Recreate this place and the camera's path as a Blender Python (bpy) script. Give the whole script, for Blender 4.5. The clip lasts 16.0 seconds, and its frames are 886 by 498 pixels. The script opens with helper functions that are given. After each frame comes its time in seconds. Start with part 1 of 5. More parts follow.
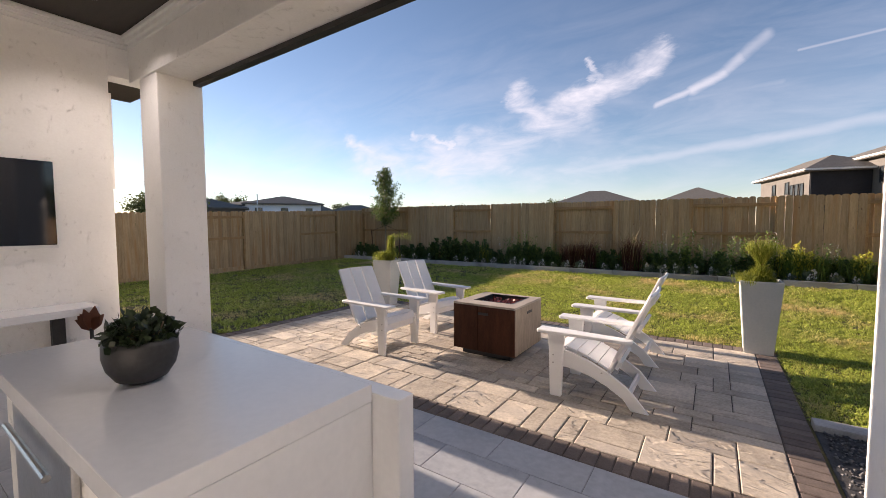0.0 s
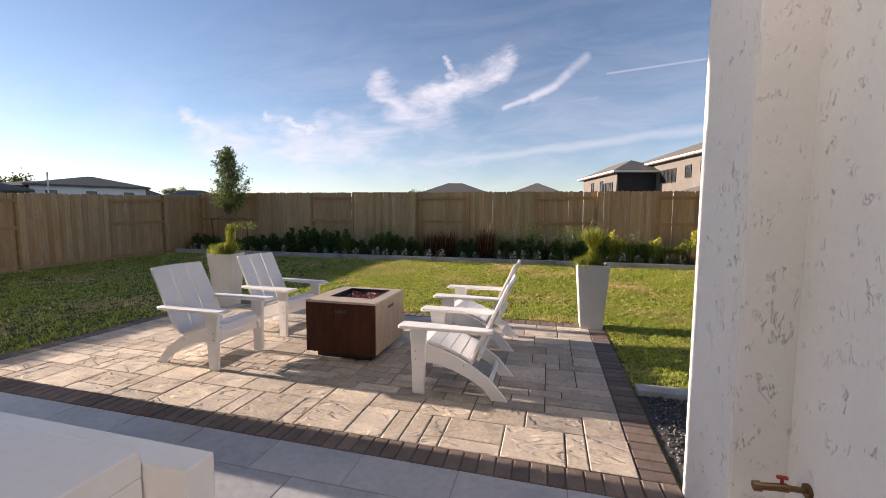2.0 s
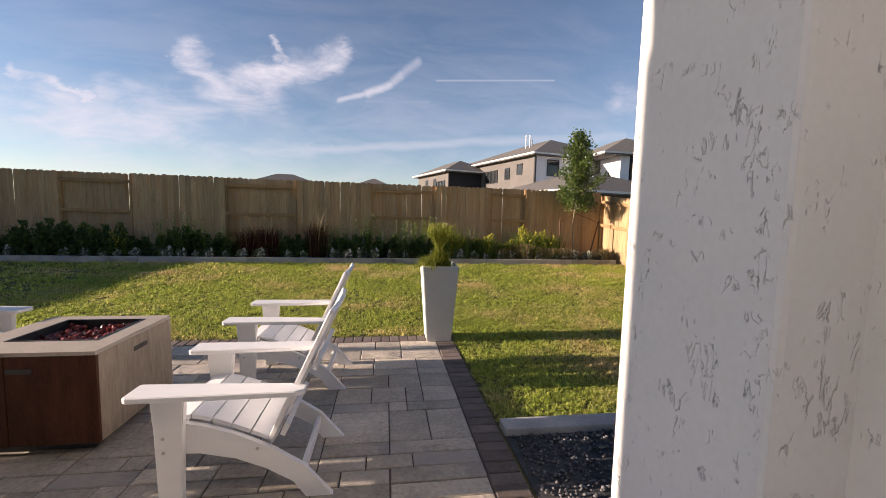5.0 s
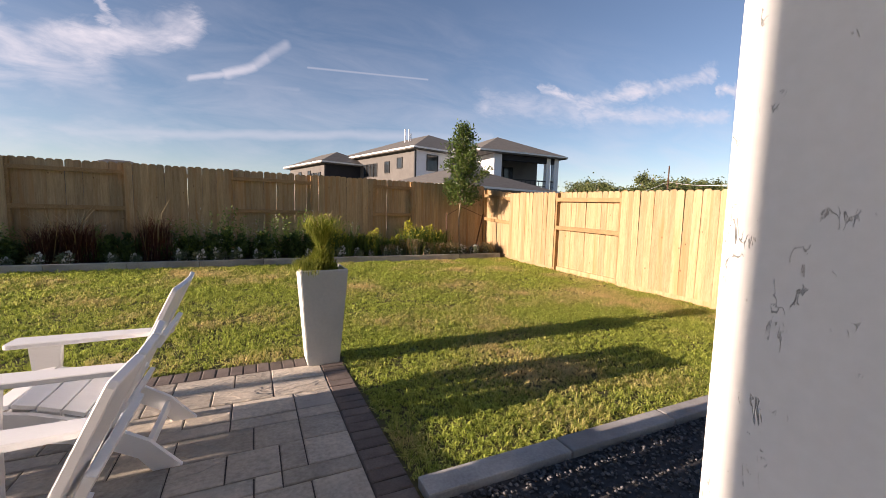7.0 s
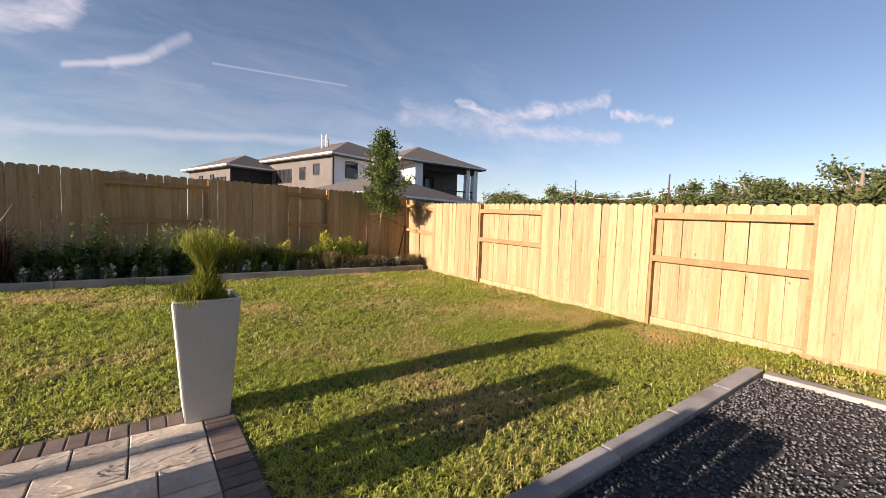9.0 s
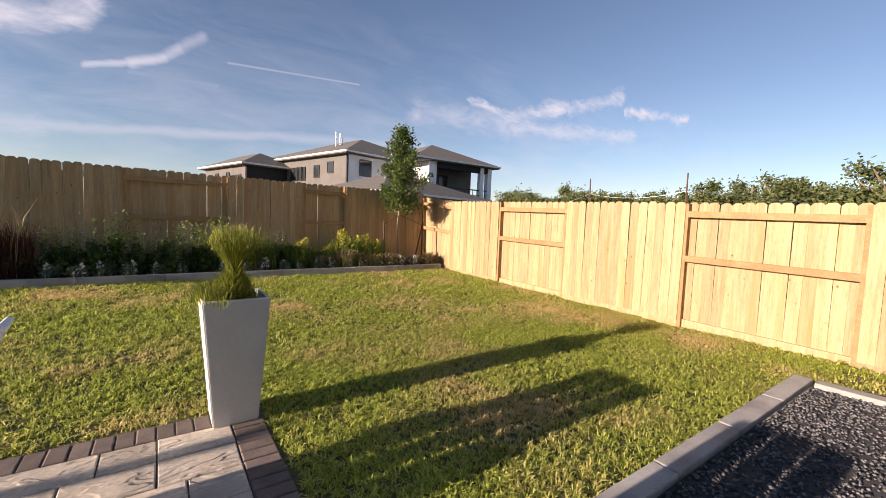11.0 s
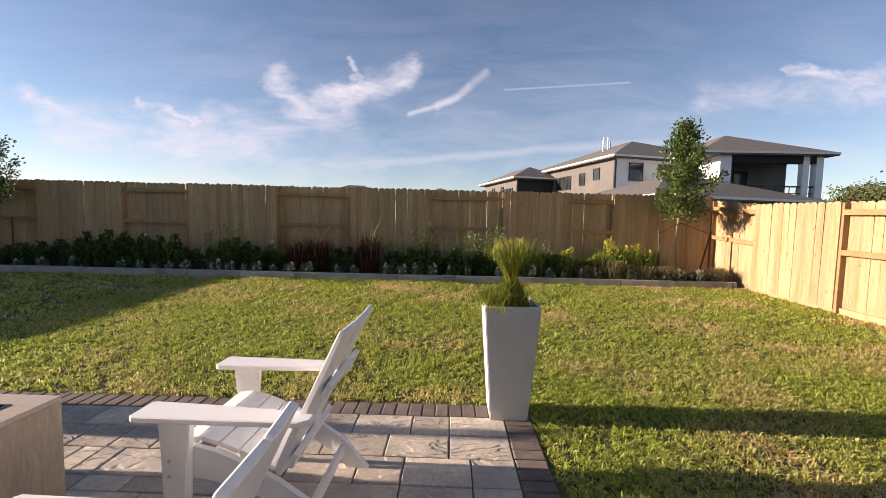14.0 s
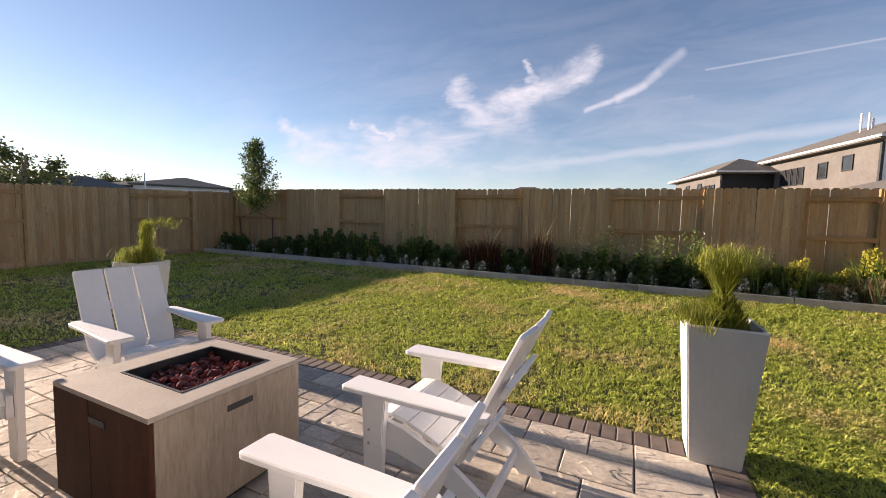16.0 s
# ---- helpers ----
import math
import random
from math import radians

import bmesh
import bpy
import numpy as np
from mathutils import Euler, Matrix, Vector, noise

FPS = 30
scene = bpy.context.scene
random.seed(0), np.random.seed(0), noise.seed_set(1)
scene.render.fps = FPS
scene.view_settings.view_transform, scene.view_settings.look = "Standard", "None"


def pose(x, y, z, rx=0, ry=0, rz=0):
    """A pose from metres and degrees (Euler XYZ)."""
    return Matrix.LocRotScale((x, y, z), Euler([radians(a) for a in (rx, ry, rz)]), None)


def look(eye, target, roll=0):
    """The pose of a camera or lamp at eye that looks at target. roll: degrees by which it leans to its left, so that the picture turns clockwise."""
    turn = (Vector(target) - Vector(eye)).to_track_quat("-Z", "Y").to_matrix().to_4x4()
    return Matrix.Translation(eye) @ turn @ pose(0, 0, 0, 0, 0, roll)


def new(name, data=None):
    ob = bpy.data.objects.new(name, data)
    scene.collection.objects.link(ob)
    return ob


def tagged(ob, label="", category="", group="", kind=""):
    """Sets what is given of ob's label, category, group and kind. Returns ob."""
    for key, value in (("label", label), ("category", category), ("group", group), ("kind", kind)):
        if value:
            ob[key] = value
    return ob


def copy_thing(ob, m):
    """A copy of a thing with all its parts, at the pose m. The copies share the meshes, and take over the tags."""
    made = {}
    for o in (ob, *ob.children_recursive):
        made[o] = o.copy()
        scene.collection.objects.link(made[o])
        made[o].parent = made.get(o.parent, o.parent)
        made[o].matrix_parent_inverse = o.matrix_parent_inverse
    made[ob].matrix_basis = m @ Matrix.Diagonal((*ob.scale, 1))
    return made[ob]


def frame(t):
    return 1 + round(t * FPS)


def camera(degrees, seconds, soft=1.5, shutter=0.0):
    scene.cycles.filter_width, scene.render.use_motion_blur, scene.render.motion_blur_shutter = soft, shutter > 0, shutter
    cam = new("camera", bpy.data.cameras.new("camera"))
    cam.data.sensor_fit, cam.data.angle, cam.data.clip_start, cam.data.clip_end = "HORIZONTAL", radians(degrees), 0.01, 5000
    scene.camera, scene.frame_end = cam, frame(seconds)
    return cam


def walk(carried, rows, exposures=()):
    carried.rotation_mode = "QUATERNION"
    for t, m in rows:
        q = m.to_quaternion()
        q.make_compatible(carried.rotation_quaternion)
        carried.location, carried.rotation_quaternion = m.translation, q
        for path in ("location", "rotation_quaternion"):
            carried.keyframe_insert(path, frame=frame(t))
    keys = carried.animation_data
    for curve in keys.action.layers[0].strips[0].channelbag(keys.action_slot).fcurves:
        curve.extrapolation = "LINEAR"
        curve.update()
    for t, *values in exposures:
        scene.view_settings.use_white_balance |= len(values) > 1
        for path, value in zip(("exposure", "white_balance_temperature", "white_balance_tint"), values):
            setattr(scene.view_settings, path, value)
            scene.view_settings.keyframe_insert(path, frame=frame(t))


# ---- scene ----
cam = camera(96.1, 16.0, 0.7)
PATH = [
    (0, (0.087, 0.050, 1.522), (-1.036, 1.701, 1.402), -0.20),
    (0.5, (0.105, 0.145, 1.515), (-0.873, 1.885, 1.384), -0.03),
    (1, (0.103, 0.225, 1.512), (-0.722, 2.042, 1.369), 0.08),
    (1.5, (0.060, 0.304, 1.509), (-0.613, 2.180, 1.351), 0.15),
    (2, (-0.014, 0.408, 1.500), (-0.525, 2.334, 1.330), 0.25),
    (2.5, (-0.052, 0.543, 1.485), (-0.419, 2.501, 1.308), 0.32),
    (3, (-0.043, 0.728, 1.468), (-0.274, 2.707, 1.294), 0.45),
    (3.5, (-0.034, 0.940, 1.452), (-0.134, 2.930, 1.279), 0.70),
    (6, (-0.055, 1.985, 1.440), (0.506, 3.895, 1.245), 1.30),
    (6.5, (-0.016, 2.204, 1.407), (0.694, 4.063, 1.208), 1.12),
    (7, (0.012, 2.340, 1.391), (0.870, 4.137, 1.202), 1.48),
    (7.5, (0.106, 2.468, 1.424), (1.079, 4.207, 1.258), 1.77),
    (8, (0.178, 2.582, 1.433), (1.268, 4.253, 1.287), 1.88),
    (8.5, (0.230, 2.676, 1.438), (1.426, 4.274, 1.305), 1.90),
    (11, (0.164, 2.998, 1.421), (1.316, 4.627, 1.279), 2.20),
    (11.5, (0.145, 3.025, 1.428), (1.125, 4.764, 1.293), 2.18),
    (12, (0.131, 3.053, 1.435), (0.913, 4.889, 1.308), 2.05),
    (12.5, (0.130, 3.080, 1.441), (0.702, 4.993, 1.319), 1.80),
    (13, (0.133, 3.079, 1.446), (0.499, 5.042, 1.322), 1.50),
    (13.5, (0.132, 3.055, 1.452), (0.290, 5.045, 1.319), 1.25),
    (14, (0.118, 3.047, 1.458), (0.072, 5.041, 1.317), 1.18),
    (14.5, (0.098, 3.061, 1.461), (-0.161, 5.039, 1.318), 1.33),
    (15, (0.081, 3.074, 1.465), (-0.382, 5.014, 1.315), 1.55),
    (15.5, (0.061, 3.089, 1.462), (-0.598, 4.971, 1.308), 1.62),
    (16, (0.036, 3.103, 1.448), (-0.817, 4.906, 1.296), 1.50),
]
EXPOSURES = [(0, 1.53, 6750, 22), (3, 1.48, 6750, 22), (6, 1.27, 6750, 23), (12, 1.3, 6750, 24), (16, 1.48, 6850, 23)]
walk(cam, [(t, look(eye, target, roll)) for t, eye, target, roll in PATH], EXPOSURES)

# ---------- light ----------
SUN_AZ, SUN_EL = 270.9, 13.2          # degrees: from +y clockwise, and above the horizon
world = bpy.data.worlds.new("sky_world")
scene.world = world
world.use_nodes = True
WT = world.node_tree


def wnode(kind, **kw):
    n = WT.nodes.new(kind)
    for k, v in kw.items():
        if k == "op":
            n.operation = v
        elif isinstance(k, str) and k.startswith("i"):
            n.inputs[int(k[1:])].default_value = v
    return n


def wmath(op, a, b=0.0, c=None):
    n = WT.nodes.new("ShaderNodeMath")
    n.operation = op
    for k, v in enumerate((a, b) if c is None else (a, b, c)):
        if isinstance(v, (int, float)):
            n.inputs[k].default_value = v
        else:
            WT.links.new(v, n.inputs[k])
    return n.outputs[0]


sky = WT.nodes.new("ShaderNodeTexSky")
sky.sky_type = "NISHITA"
sky.sun_disc = False
sky.sun_elevation, sky.sun_rotation = radians(SUN_EL), radians(SUN_AZ)
sky.air_density, sky.dust_density, sky.ozone_density = 0.9, 0.05, 1.8
tc = WT.nodes.new("ShaderNodeTexCoord")
sep = WT.nodes.new("ShaderNodeSeparateXYZ")
WT.links.new(tc.outputs["Generated"], sep.inputs[0])
ahead = wmath("MAXIMUM", sep.outputs[1], 0.12)
su, sv = wmath("DIVIDE", sep.outputs[0], ahead), wmath("DIVIDE", sep.outputs[2], ahead)
comb = WT.nodes.new("ShaderNodeCombineXYZ")
WT.links.new(su, comb.inputs[0])
WT.links.new(sv, comb.inputs[1])


def cirrus_noise(scale, turn, stretch, seed, detail=6.0):
    mp = WT.nodes.new("ShaderNodeMapping")
    mp.inputs["Rotation"].default_value = (0, 0, radians(-turn))
    mp.inputs["Scale"].default_value = (scale, scale * stretch, 1)
    mp.inputs["Location"].default_value = (seed, seed * 1.7, 0)
    WT.links.new(comb.outputs[0], mp.inputs[0])
    nz = WT.nodes.new("ShaderNodeTexNoise")
    nz.inputs["Scale"].default_value, nz.inputs["Detail"].default_value, nz.inputs["Roughness"].default_value, nz.inputs["Distortion"].default_value = 1.0, detail, 0.6, 0.6
    WT.links.new(mp.outputs[0], nz.inputs["Vector"])
    return nz.outputs["Fac"]


def warped(base, seed, coarse, fine_amp):
    """The base coordinate pushed about by slow and by quick noise, to fray a streak's edges."""
    v = wmath("MULTIPLY_ADD", wmath("SUBTRACT", cirrus_noise(5, 0, 1, seed, 2), 0.5), coarse, base)
    return wmath("MULTIPLY_ADD", wmath("SUBTRACT", cirrus_noise(19, 30, 2.2, seed + 4, 6), 0.5), fine_amp, v)


warp_u, warp_v = warped(su, 3.1, 0.10, 0.09), warped(sv, 8.3, 0.07, 0.05)
calm_u, calm_v = warped(su, 1.1, 0.02, 0.012), warped(sv, 6.3, 0.02, 0.010)


def streak(u0, v0, u1, v1, width, axes=None):
    """How near the sky is to the line from (u0, v0) to (u1, v1): 1 on it, 0 a width away."""
    u, v = axes or (warp_u, warp_v)
    du, dv = u1 - u0, v1 - v0
    ll = du * du + dv * dv
    a, b = wmath("SUBTRACT", u, u0), wmath("SUBTRACT", v, v0)
    k = wmath("DIVIDE", wmath("ADD", wmath("MULTIPLY", a, du), wmath("MULTIPLY", b, dv)), ll)
    k = wmath("MINIMUM", wmath("MAXIMUM", k, 0.0), 1.0)
    ea, eb = wmath("SUBTRACT", a, wmath("MULTIPLY", k, du)), wmath("SUBTRACT", b, wmath("MULTIPLY", k, dv))
    d = wmath("SQRT", wmath("ADD", wmath("MULTIPLY", ea, ea), wmath("MULTIPLY", eb, eb)))
    n = WT.nodes.new("ShaderNodeMapRange")
    n.interpolation_type = "SMOOTHSTEP"
    WT.links.new(d, n.inputs[0])
    n.inputs[1].default_value, n.inputs[2].default_value, n.inputs[3].default_value, n.inputs[4].default_value = 0.0, width, 1.0, 0.0
    return n.outputs[0]


def thresh(v, lo, hi):
    n = WT.nodes.new("ShaderNodeMapRange")
    WT.links.new(v, n.inputs[0])
    n.inputs[1].default_value, n.inputs[2].default_value = lo, hi
    return n.outputs[0]


wisp = thresh(cirrus_noise(6.0, 34, 3.0, 1.3, 9), 0.26, 0.70)
fine = thresh(cirrus_noise(3.2, 10, 4.0, 5.7, 8), 0.40, 0.78)
cloud = wmath("MULTIPLY", streak(-0.62, 0.19, -0.30, 0.26, 0.10), 0.75)
for seg in ((-0.42, 0.25, -0.12, 0.362, 0.062, 1.1), (-0.30, 0.26, -0.24, 0.32, 0.05, 1.0), (-0.36, 0.27, -0.44, 0.345, 0.055, 1.0), (-0.245, 0.33, -0.262, 0.395, 0.02, 1.0), (-0.13, 0.35, -0.11, 0.385, 0.03, 0.9),
            (-0.80, 0.288, -0.64, 0.238, 0.022, 0.9), (-1.08, 0.30, -0.95, 0.23, 0.035, 0.8), (-1.0, 0.21, -0.50, 0.18, 0.11, 0.85), (-0.7, 0.10, -0.2, 0.13, 0.06, 0.5), (-0.62, 0.25, -0.45, 0.23, 0.05, 0.7),
            (0.60, 0.31, 0.95, 0.33, 0.06, 0.6), (0.79, 0.375, 0.95, 0.345, 0.022, 0.9), (0.95, 0.35, 1.28, 0.455, 0.04, 1.0), (1.28, 0.44, 1.62, 0.57, 0.04, 0.8), (1.65, 0.50, 2.2, 0.56, 0.035, 0.9), (1.0, 0.33, 1.7, 0.40, 0.05, 0.7)):
    cloud = wmath("MAXIMUM", cloud, wmath("MULTIPLY", streak(*seg[:5]), seg[5]))
cloud = wmath("MULTIPLY", cloud, wisp)
calm = (calm_u, calm_v)
grain = wmath("MULTIPLY_ADD", wisp, 0.35, 0.6)
for seg in ((-0.115, 0.260, -0.03, 0.286, 0.011, 0.75), (-0.045, 0.281, 0.008, 0.307, 0.018, 0.85), (0.008, 0.307, 0.035, 0.330, 0.018, 0.6), (0.035, 0.330, 0.075, 0.365, 0.018, 0.4), (-0.05, 0.263, 0.10, 0.270, 0.012, 0.22), (-0.31, 0.128, 0.24, 0.180, 0.018, 0.42), (0.24, 0.18, 0.62, 0.215, 0.022, 0.38)):
    cloud = wmath("MAXIMUM", cloud, wmath("MULTIPLY", wmath("MULTIPLY", streak(*seg[:5], calm), seg[5]), grain))
cloud = wmath("MAXIMUM", cloud, wmath("MULTIPLY", streak(0.12, 0.322, 0.42, 0.343, 0.0045, (su, sv)), 0.32))
veil = wmath("MULTIPLY", wmath("MULTIPLY", fine, thresh(sv, 0.62, 0.08)), 0.36)
cloud = wmath("MINIMUM", wmath("MAXIMUM", cloud, veil), 0.95)
mixn = WT.nodes.new("ShaderNodeMix")
mixn.data_type = "RGBA"
WT.links.new(cloud, mixn.inputs[0])
WT.links.new(sky.outputs[0], mixn.inputs[6])
mixn.inputs[7].default_value = (5.6, 5.7, 6.1, 1)
WT.links.new(mixn.outputs[2], WT.nodes["Background"].inputs[0])
WT.nodes["Background"].inputs[1].default_value = 0.06
sun = new("sun", bpy.data.lights.new("sun", "SUN"))
sun.data.energy, sun.data.angle, sun.data.color = 4.6, radians(0.5), (1.0, 0.85, 0.66)
sun_dir = Vector((math.sin(radians(SUN_AZ)) * math.cos(radians(SUN_EL)), math.cos(radians(SUN_AZ)) * math.cos(radians(SUN_EL)), math.sin(radians(SUN_EL))))
sun.matrix_world = look(sun_dir * 50, (0, 0, 0))
PORCH_FILL_WATTS = 48.0               # each spot added to brighten the porch walls


# ---------- materials ----------
def mat(name, c0, c1, rough=0.7, scale=8.0, fine_scale=60.0, bump=0.15, dist=0.004, stretch=(1, 1, 1), vary=0.0, c2=None, metal=0.0, coords="Object", spec=0.5, translucent=0.0):
    """A surface of two colours mixed by noise at two scales, with fine relief; vary: how far each piece differs; c2: a third colour in patches."""
    m = bpy.data.materials.new(name)
    m.use_nodes = True
    t = m.node_tree
    b = t.nodes["Principled BSDF"]
    co = t.nodes.new("ShaderNodeTexCoord")
    mp = t.nodes.new("ShaderNodeMapping")
    mp.inputs["Scale"].default_value = stretch
    t.links.new(co.outputs[coords], mp.inputs[0])
    if coords == "Object":
        info = t.nodes.new("ShaderNodeObjectInfo")
        add = t.nodes.new("ShaderNodeVectorMath")
        add.operation = "MULTIPLY_ADD"
        add.inputs[1].default_value = (37.0, 23.0, 11.0)
        t.links.new(info.outputs["Random"], add.inputs[0])
        t.links.new(co.outputs[coords], add.inputs[2])
        t.links.new(add.outputs[0], mp.inputs[0])
    n1 = t.nodes.new("ShaderNodeTexNoise")
    n1.inputs["Scale"].default_value, n1.inputs["Detail"].default_value, n1.inputs["Roughness"].default_value = scale, 6, 0.6
    n2 = t.nodes.new("ShaderNodeTexNoise")
    n2.inputs["Scale"].default_value, n2.inputs["Detail"].default_value = fine_scale, 4
    t.links.new(mp.outputs[0], n1.inputs["Vector"])
    t.links.new(mp.outputs[0], n2.inputs["Vector"])
    av = t.nodes.new("ShaderNodeMath")
    av.operation = "MULTIPLY_ADD"
    av.inputs[1].default_value = 0.4
    t.links.new(n2.outputs["Fac"], av.inputs[0])
    sc = t.nodes.new("ShaderNodeMath")
    sc.operation = "MULTIPLY"
    sc.inputs[1].default_value = 0.6
    t.links.new(n1.outputs["Fac"], sc.inputs[0])
    t.links.new(sc.outputs[0], av.inputs[2])
    rng = t.nodes.new("ShaderNodeMapRange")
    rng.inputs[1].default_value, rng.inputs[2].default_value = 0.33, 0.67
    t.links.new(av.outputs[0], rng.inputs[0])
    mx = t.nodes.new("ShaderNodeMix")
    mx.data_type = "RGBA"
    t.links.new(rng.outputs[0], mx.inputs[0])
    mx.inputs[6].default_value, mx.inputs[7].default_value = (*c0, 1), (*c1, 1)
    col = mx.outputs[2]
    if c2:
        n3 = t.nodes.new("ShaderNodeTexNoise")
        n3.inputs["Scale"].default_value, n3.inputs["Detail"].default_value = scale * 0.3, 3
        t.links.new(mp.outputs[0], n3.inputs["Vector"])
        r3 = t.nodes.new("ShaderNodeMapRange")
        r3.inputs[1].default_value, r3.inputs[2].default_value = 0.52, 0.7
        t.links.new(n3.outputs["Fac"], r3.inputs[0])
        m3 = t.nodes.new("ShaderNodeMix")
        m3.data_type = "RGBA"
        t.links.new(r3.outputs[0], m3.inputs[0])
        t.links.new(col, m3.inputs[6])
        m3.inputs[7].default_value = (*c2, 1)
        col = m3.outputs[2]
    if vary:
        inf = t.nodes.new("ShaderNodeObjectInfo")
        vr = t.nodes.new("ShaderNodeMapRange")
        vr.inputs[3].default_value, vr.inputs[4].default_value = 1 - vary, 1 + vary
        t.links.new(inf.outputs["Random"], vr.inputs[0])
        hs = t.nodes.new("ShaderNodeHueSaturation")
        t.links.new(vr.outputs[0], hs.inputs["Value"])
        t.links.new(col, hs.inputs["Color"])
        col = hs.outputs[0]
    t.links.new(col, b.inputs["Base Color"])
    b.inputs["Roughness"].default_value, b.inputs["Metallic"].default_value = rough, metal
    b.inputs["Specular IOR Level"].default_value = spec
    if bump:
        bp = t.nodes.new("ShaderNodeBump")
        bp.inputs["Strength"].default_value, bp.inputs["Distance"].default_value = bump, dist
        t.links.new(av.outputs[0], bp.inputs["Height"])
        t.links.new(bp.outputs[0], b.inputs["Normal"])
    if translucent:
        tr = t.nodes.new("ShaderNodeBsdfTranslucent")
        t.links.new(col, tr.inputs[0])
        ms = t.nodes.new("ShaderNodeMixShader")
        ms.inputs[0].default_value = translucent
        t.links.new(b.outputs[0], ms.inputs[1])
        t.links.new(tr.outputs[0], ms.inputs[2])
        t.links.new(ms.outputs[0], t.nodes["Material Output"].inputs[0])
    return m


def leafy(name, ca, cb, rough=0.55, translucent=0.35, cpatch=None):
    """Foliage: each leaf its own shade between ca and cb, lit through; cpatch: a colour in broad patches over the ground."""
    m = bpy.data.materials.new(name)
    m.use_nodes = True
    t = m.node_tree
    b = t.nodes["Principled BSDF"]
    geo = t.nodes.new("ShaderNodeNewGeometry")
    mx = t.nodes.new("ShaderNodeMix")
    mx.data_type = "RGBA"
    t.links.new(geo.outputs["Random Per Island"], mx.inputs[0])
    mx.inputs[6].default_value, mx.inputs[7].default_value = (*ca, 1), (*cb, 1)
    col = mx.outputs[2]
    if cpatch:
        nz = t.nodes.new("ShaderNodeTexNoise")
        nz.inputs["Scale"].default_value, nz.inputs["Detail"].default_value, nz.inputs["Roughness"].default_value = 0.62, 4, 0.6
        t.links.new(geo.outputs["Position"], nz.inputs["Vector"])
        ad = t.nodes.new("ShaderNodeMath")
        ad.operation = "MULTIPLY_ADD"
        ad.inputs[1].default_value = 0.16
        t.links.new(geo.outputs["Random Per Island"], ad.inputs[0])
        t.links.new(nz.outputs["Fac"], ad.inputs[2])
        r = t.nodes.new("ShaderNodeMapRange")
        r.inputs[1].default_value, r.inputs[2].default_value, r.inputs[4].default_value = 0.585, 0.75, 0.8
        t.links.new(ad.outputs[0], r.inputs[0])
        m2 = t.nodes.new("ShaderNodeMix")
        m2.data_type = "RGBA"
        t.links.new(r.outputs[0], m2.inputs[0])
        t.links.new(col, m2.inputs[6])
        m2.inputs[7].default_value = (*cpatch, 1)
        col = m2.outputs[2]
    t.links.new(col, b.inputs["Base Color"])
    b.inputs["Roughness"].default_value = rough
    b.inputs["Specular IOR Level"].default_value = 0.3
    tr = t.nodes.new("ShaderNodeBsdfTranslucent")
    t.links.new(col, tr.inputs[0])
    ms = t.nodes.new("ShaderNodeMixShader")
    ms.inputs[0].default_value = translucent
    t.links.new(b.outputs[0], ms.inputs[1])
    t.links.new(tr.outputs[0], ms.inputs[2])
    t.links.new(ms.outputs[0], t.nodes["Material Output"].inputs[0])
    return m


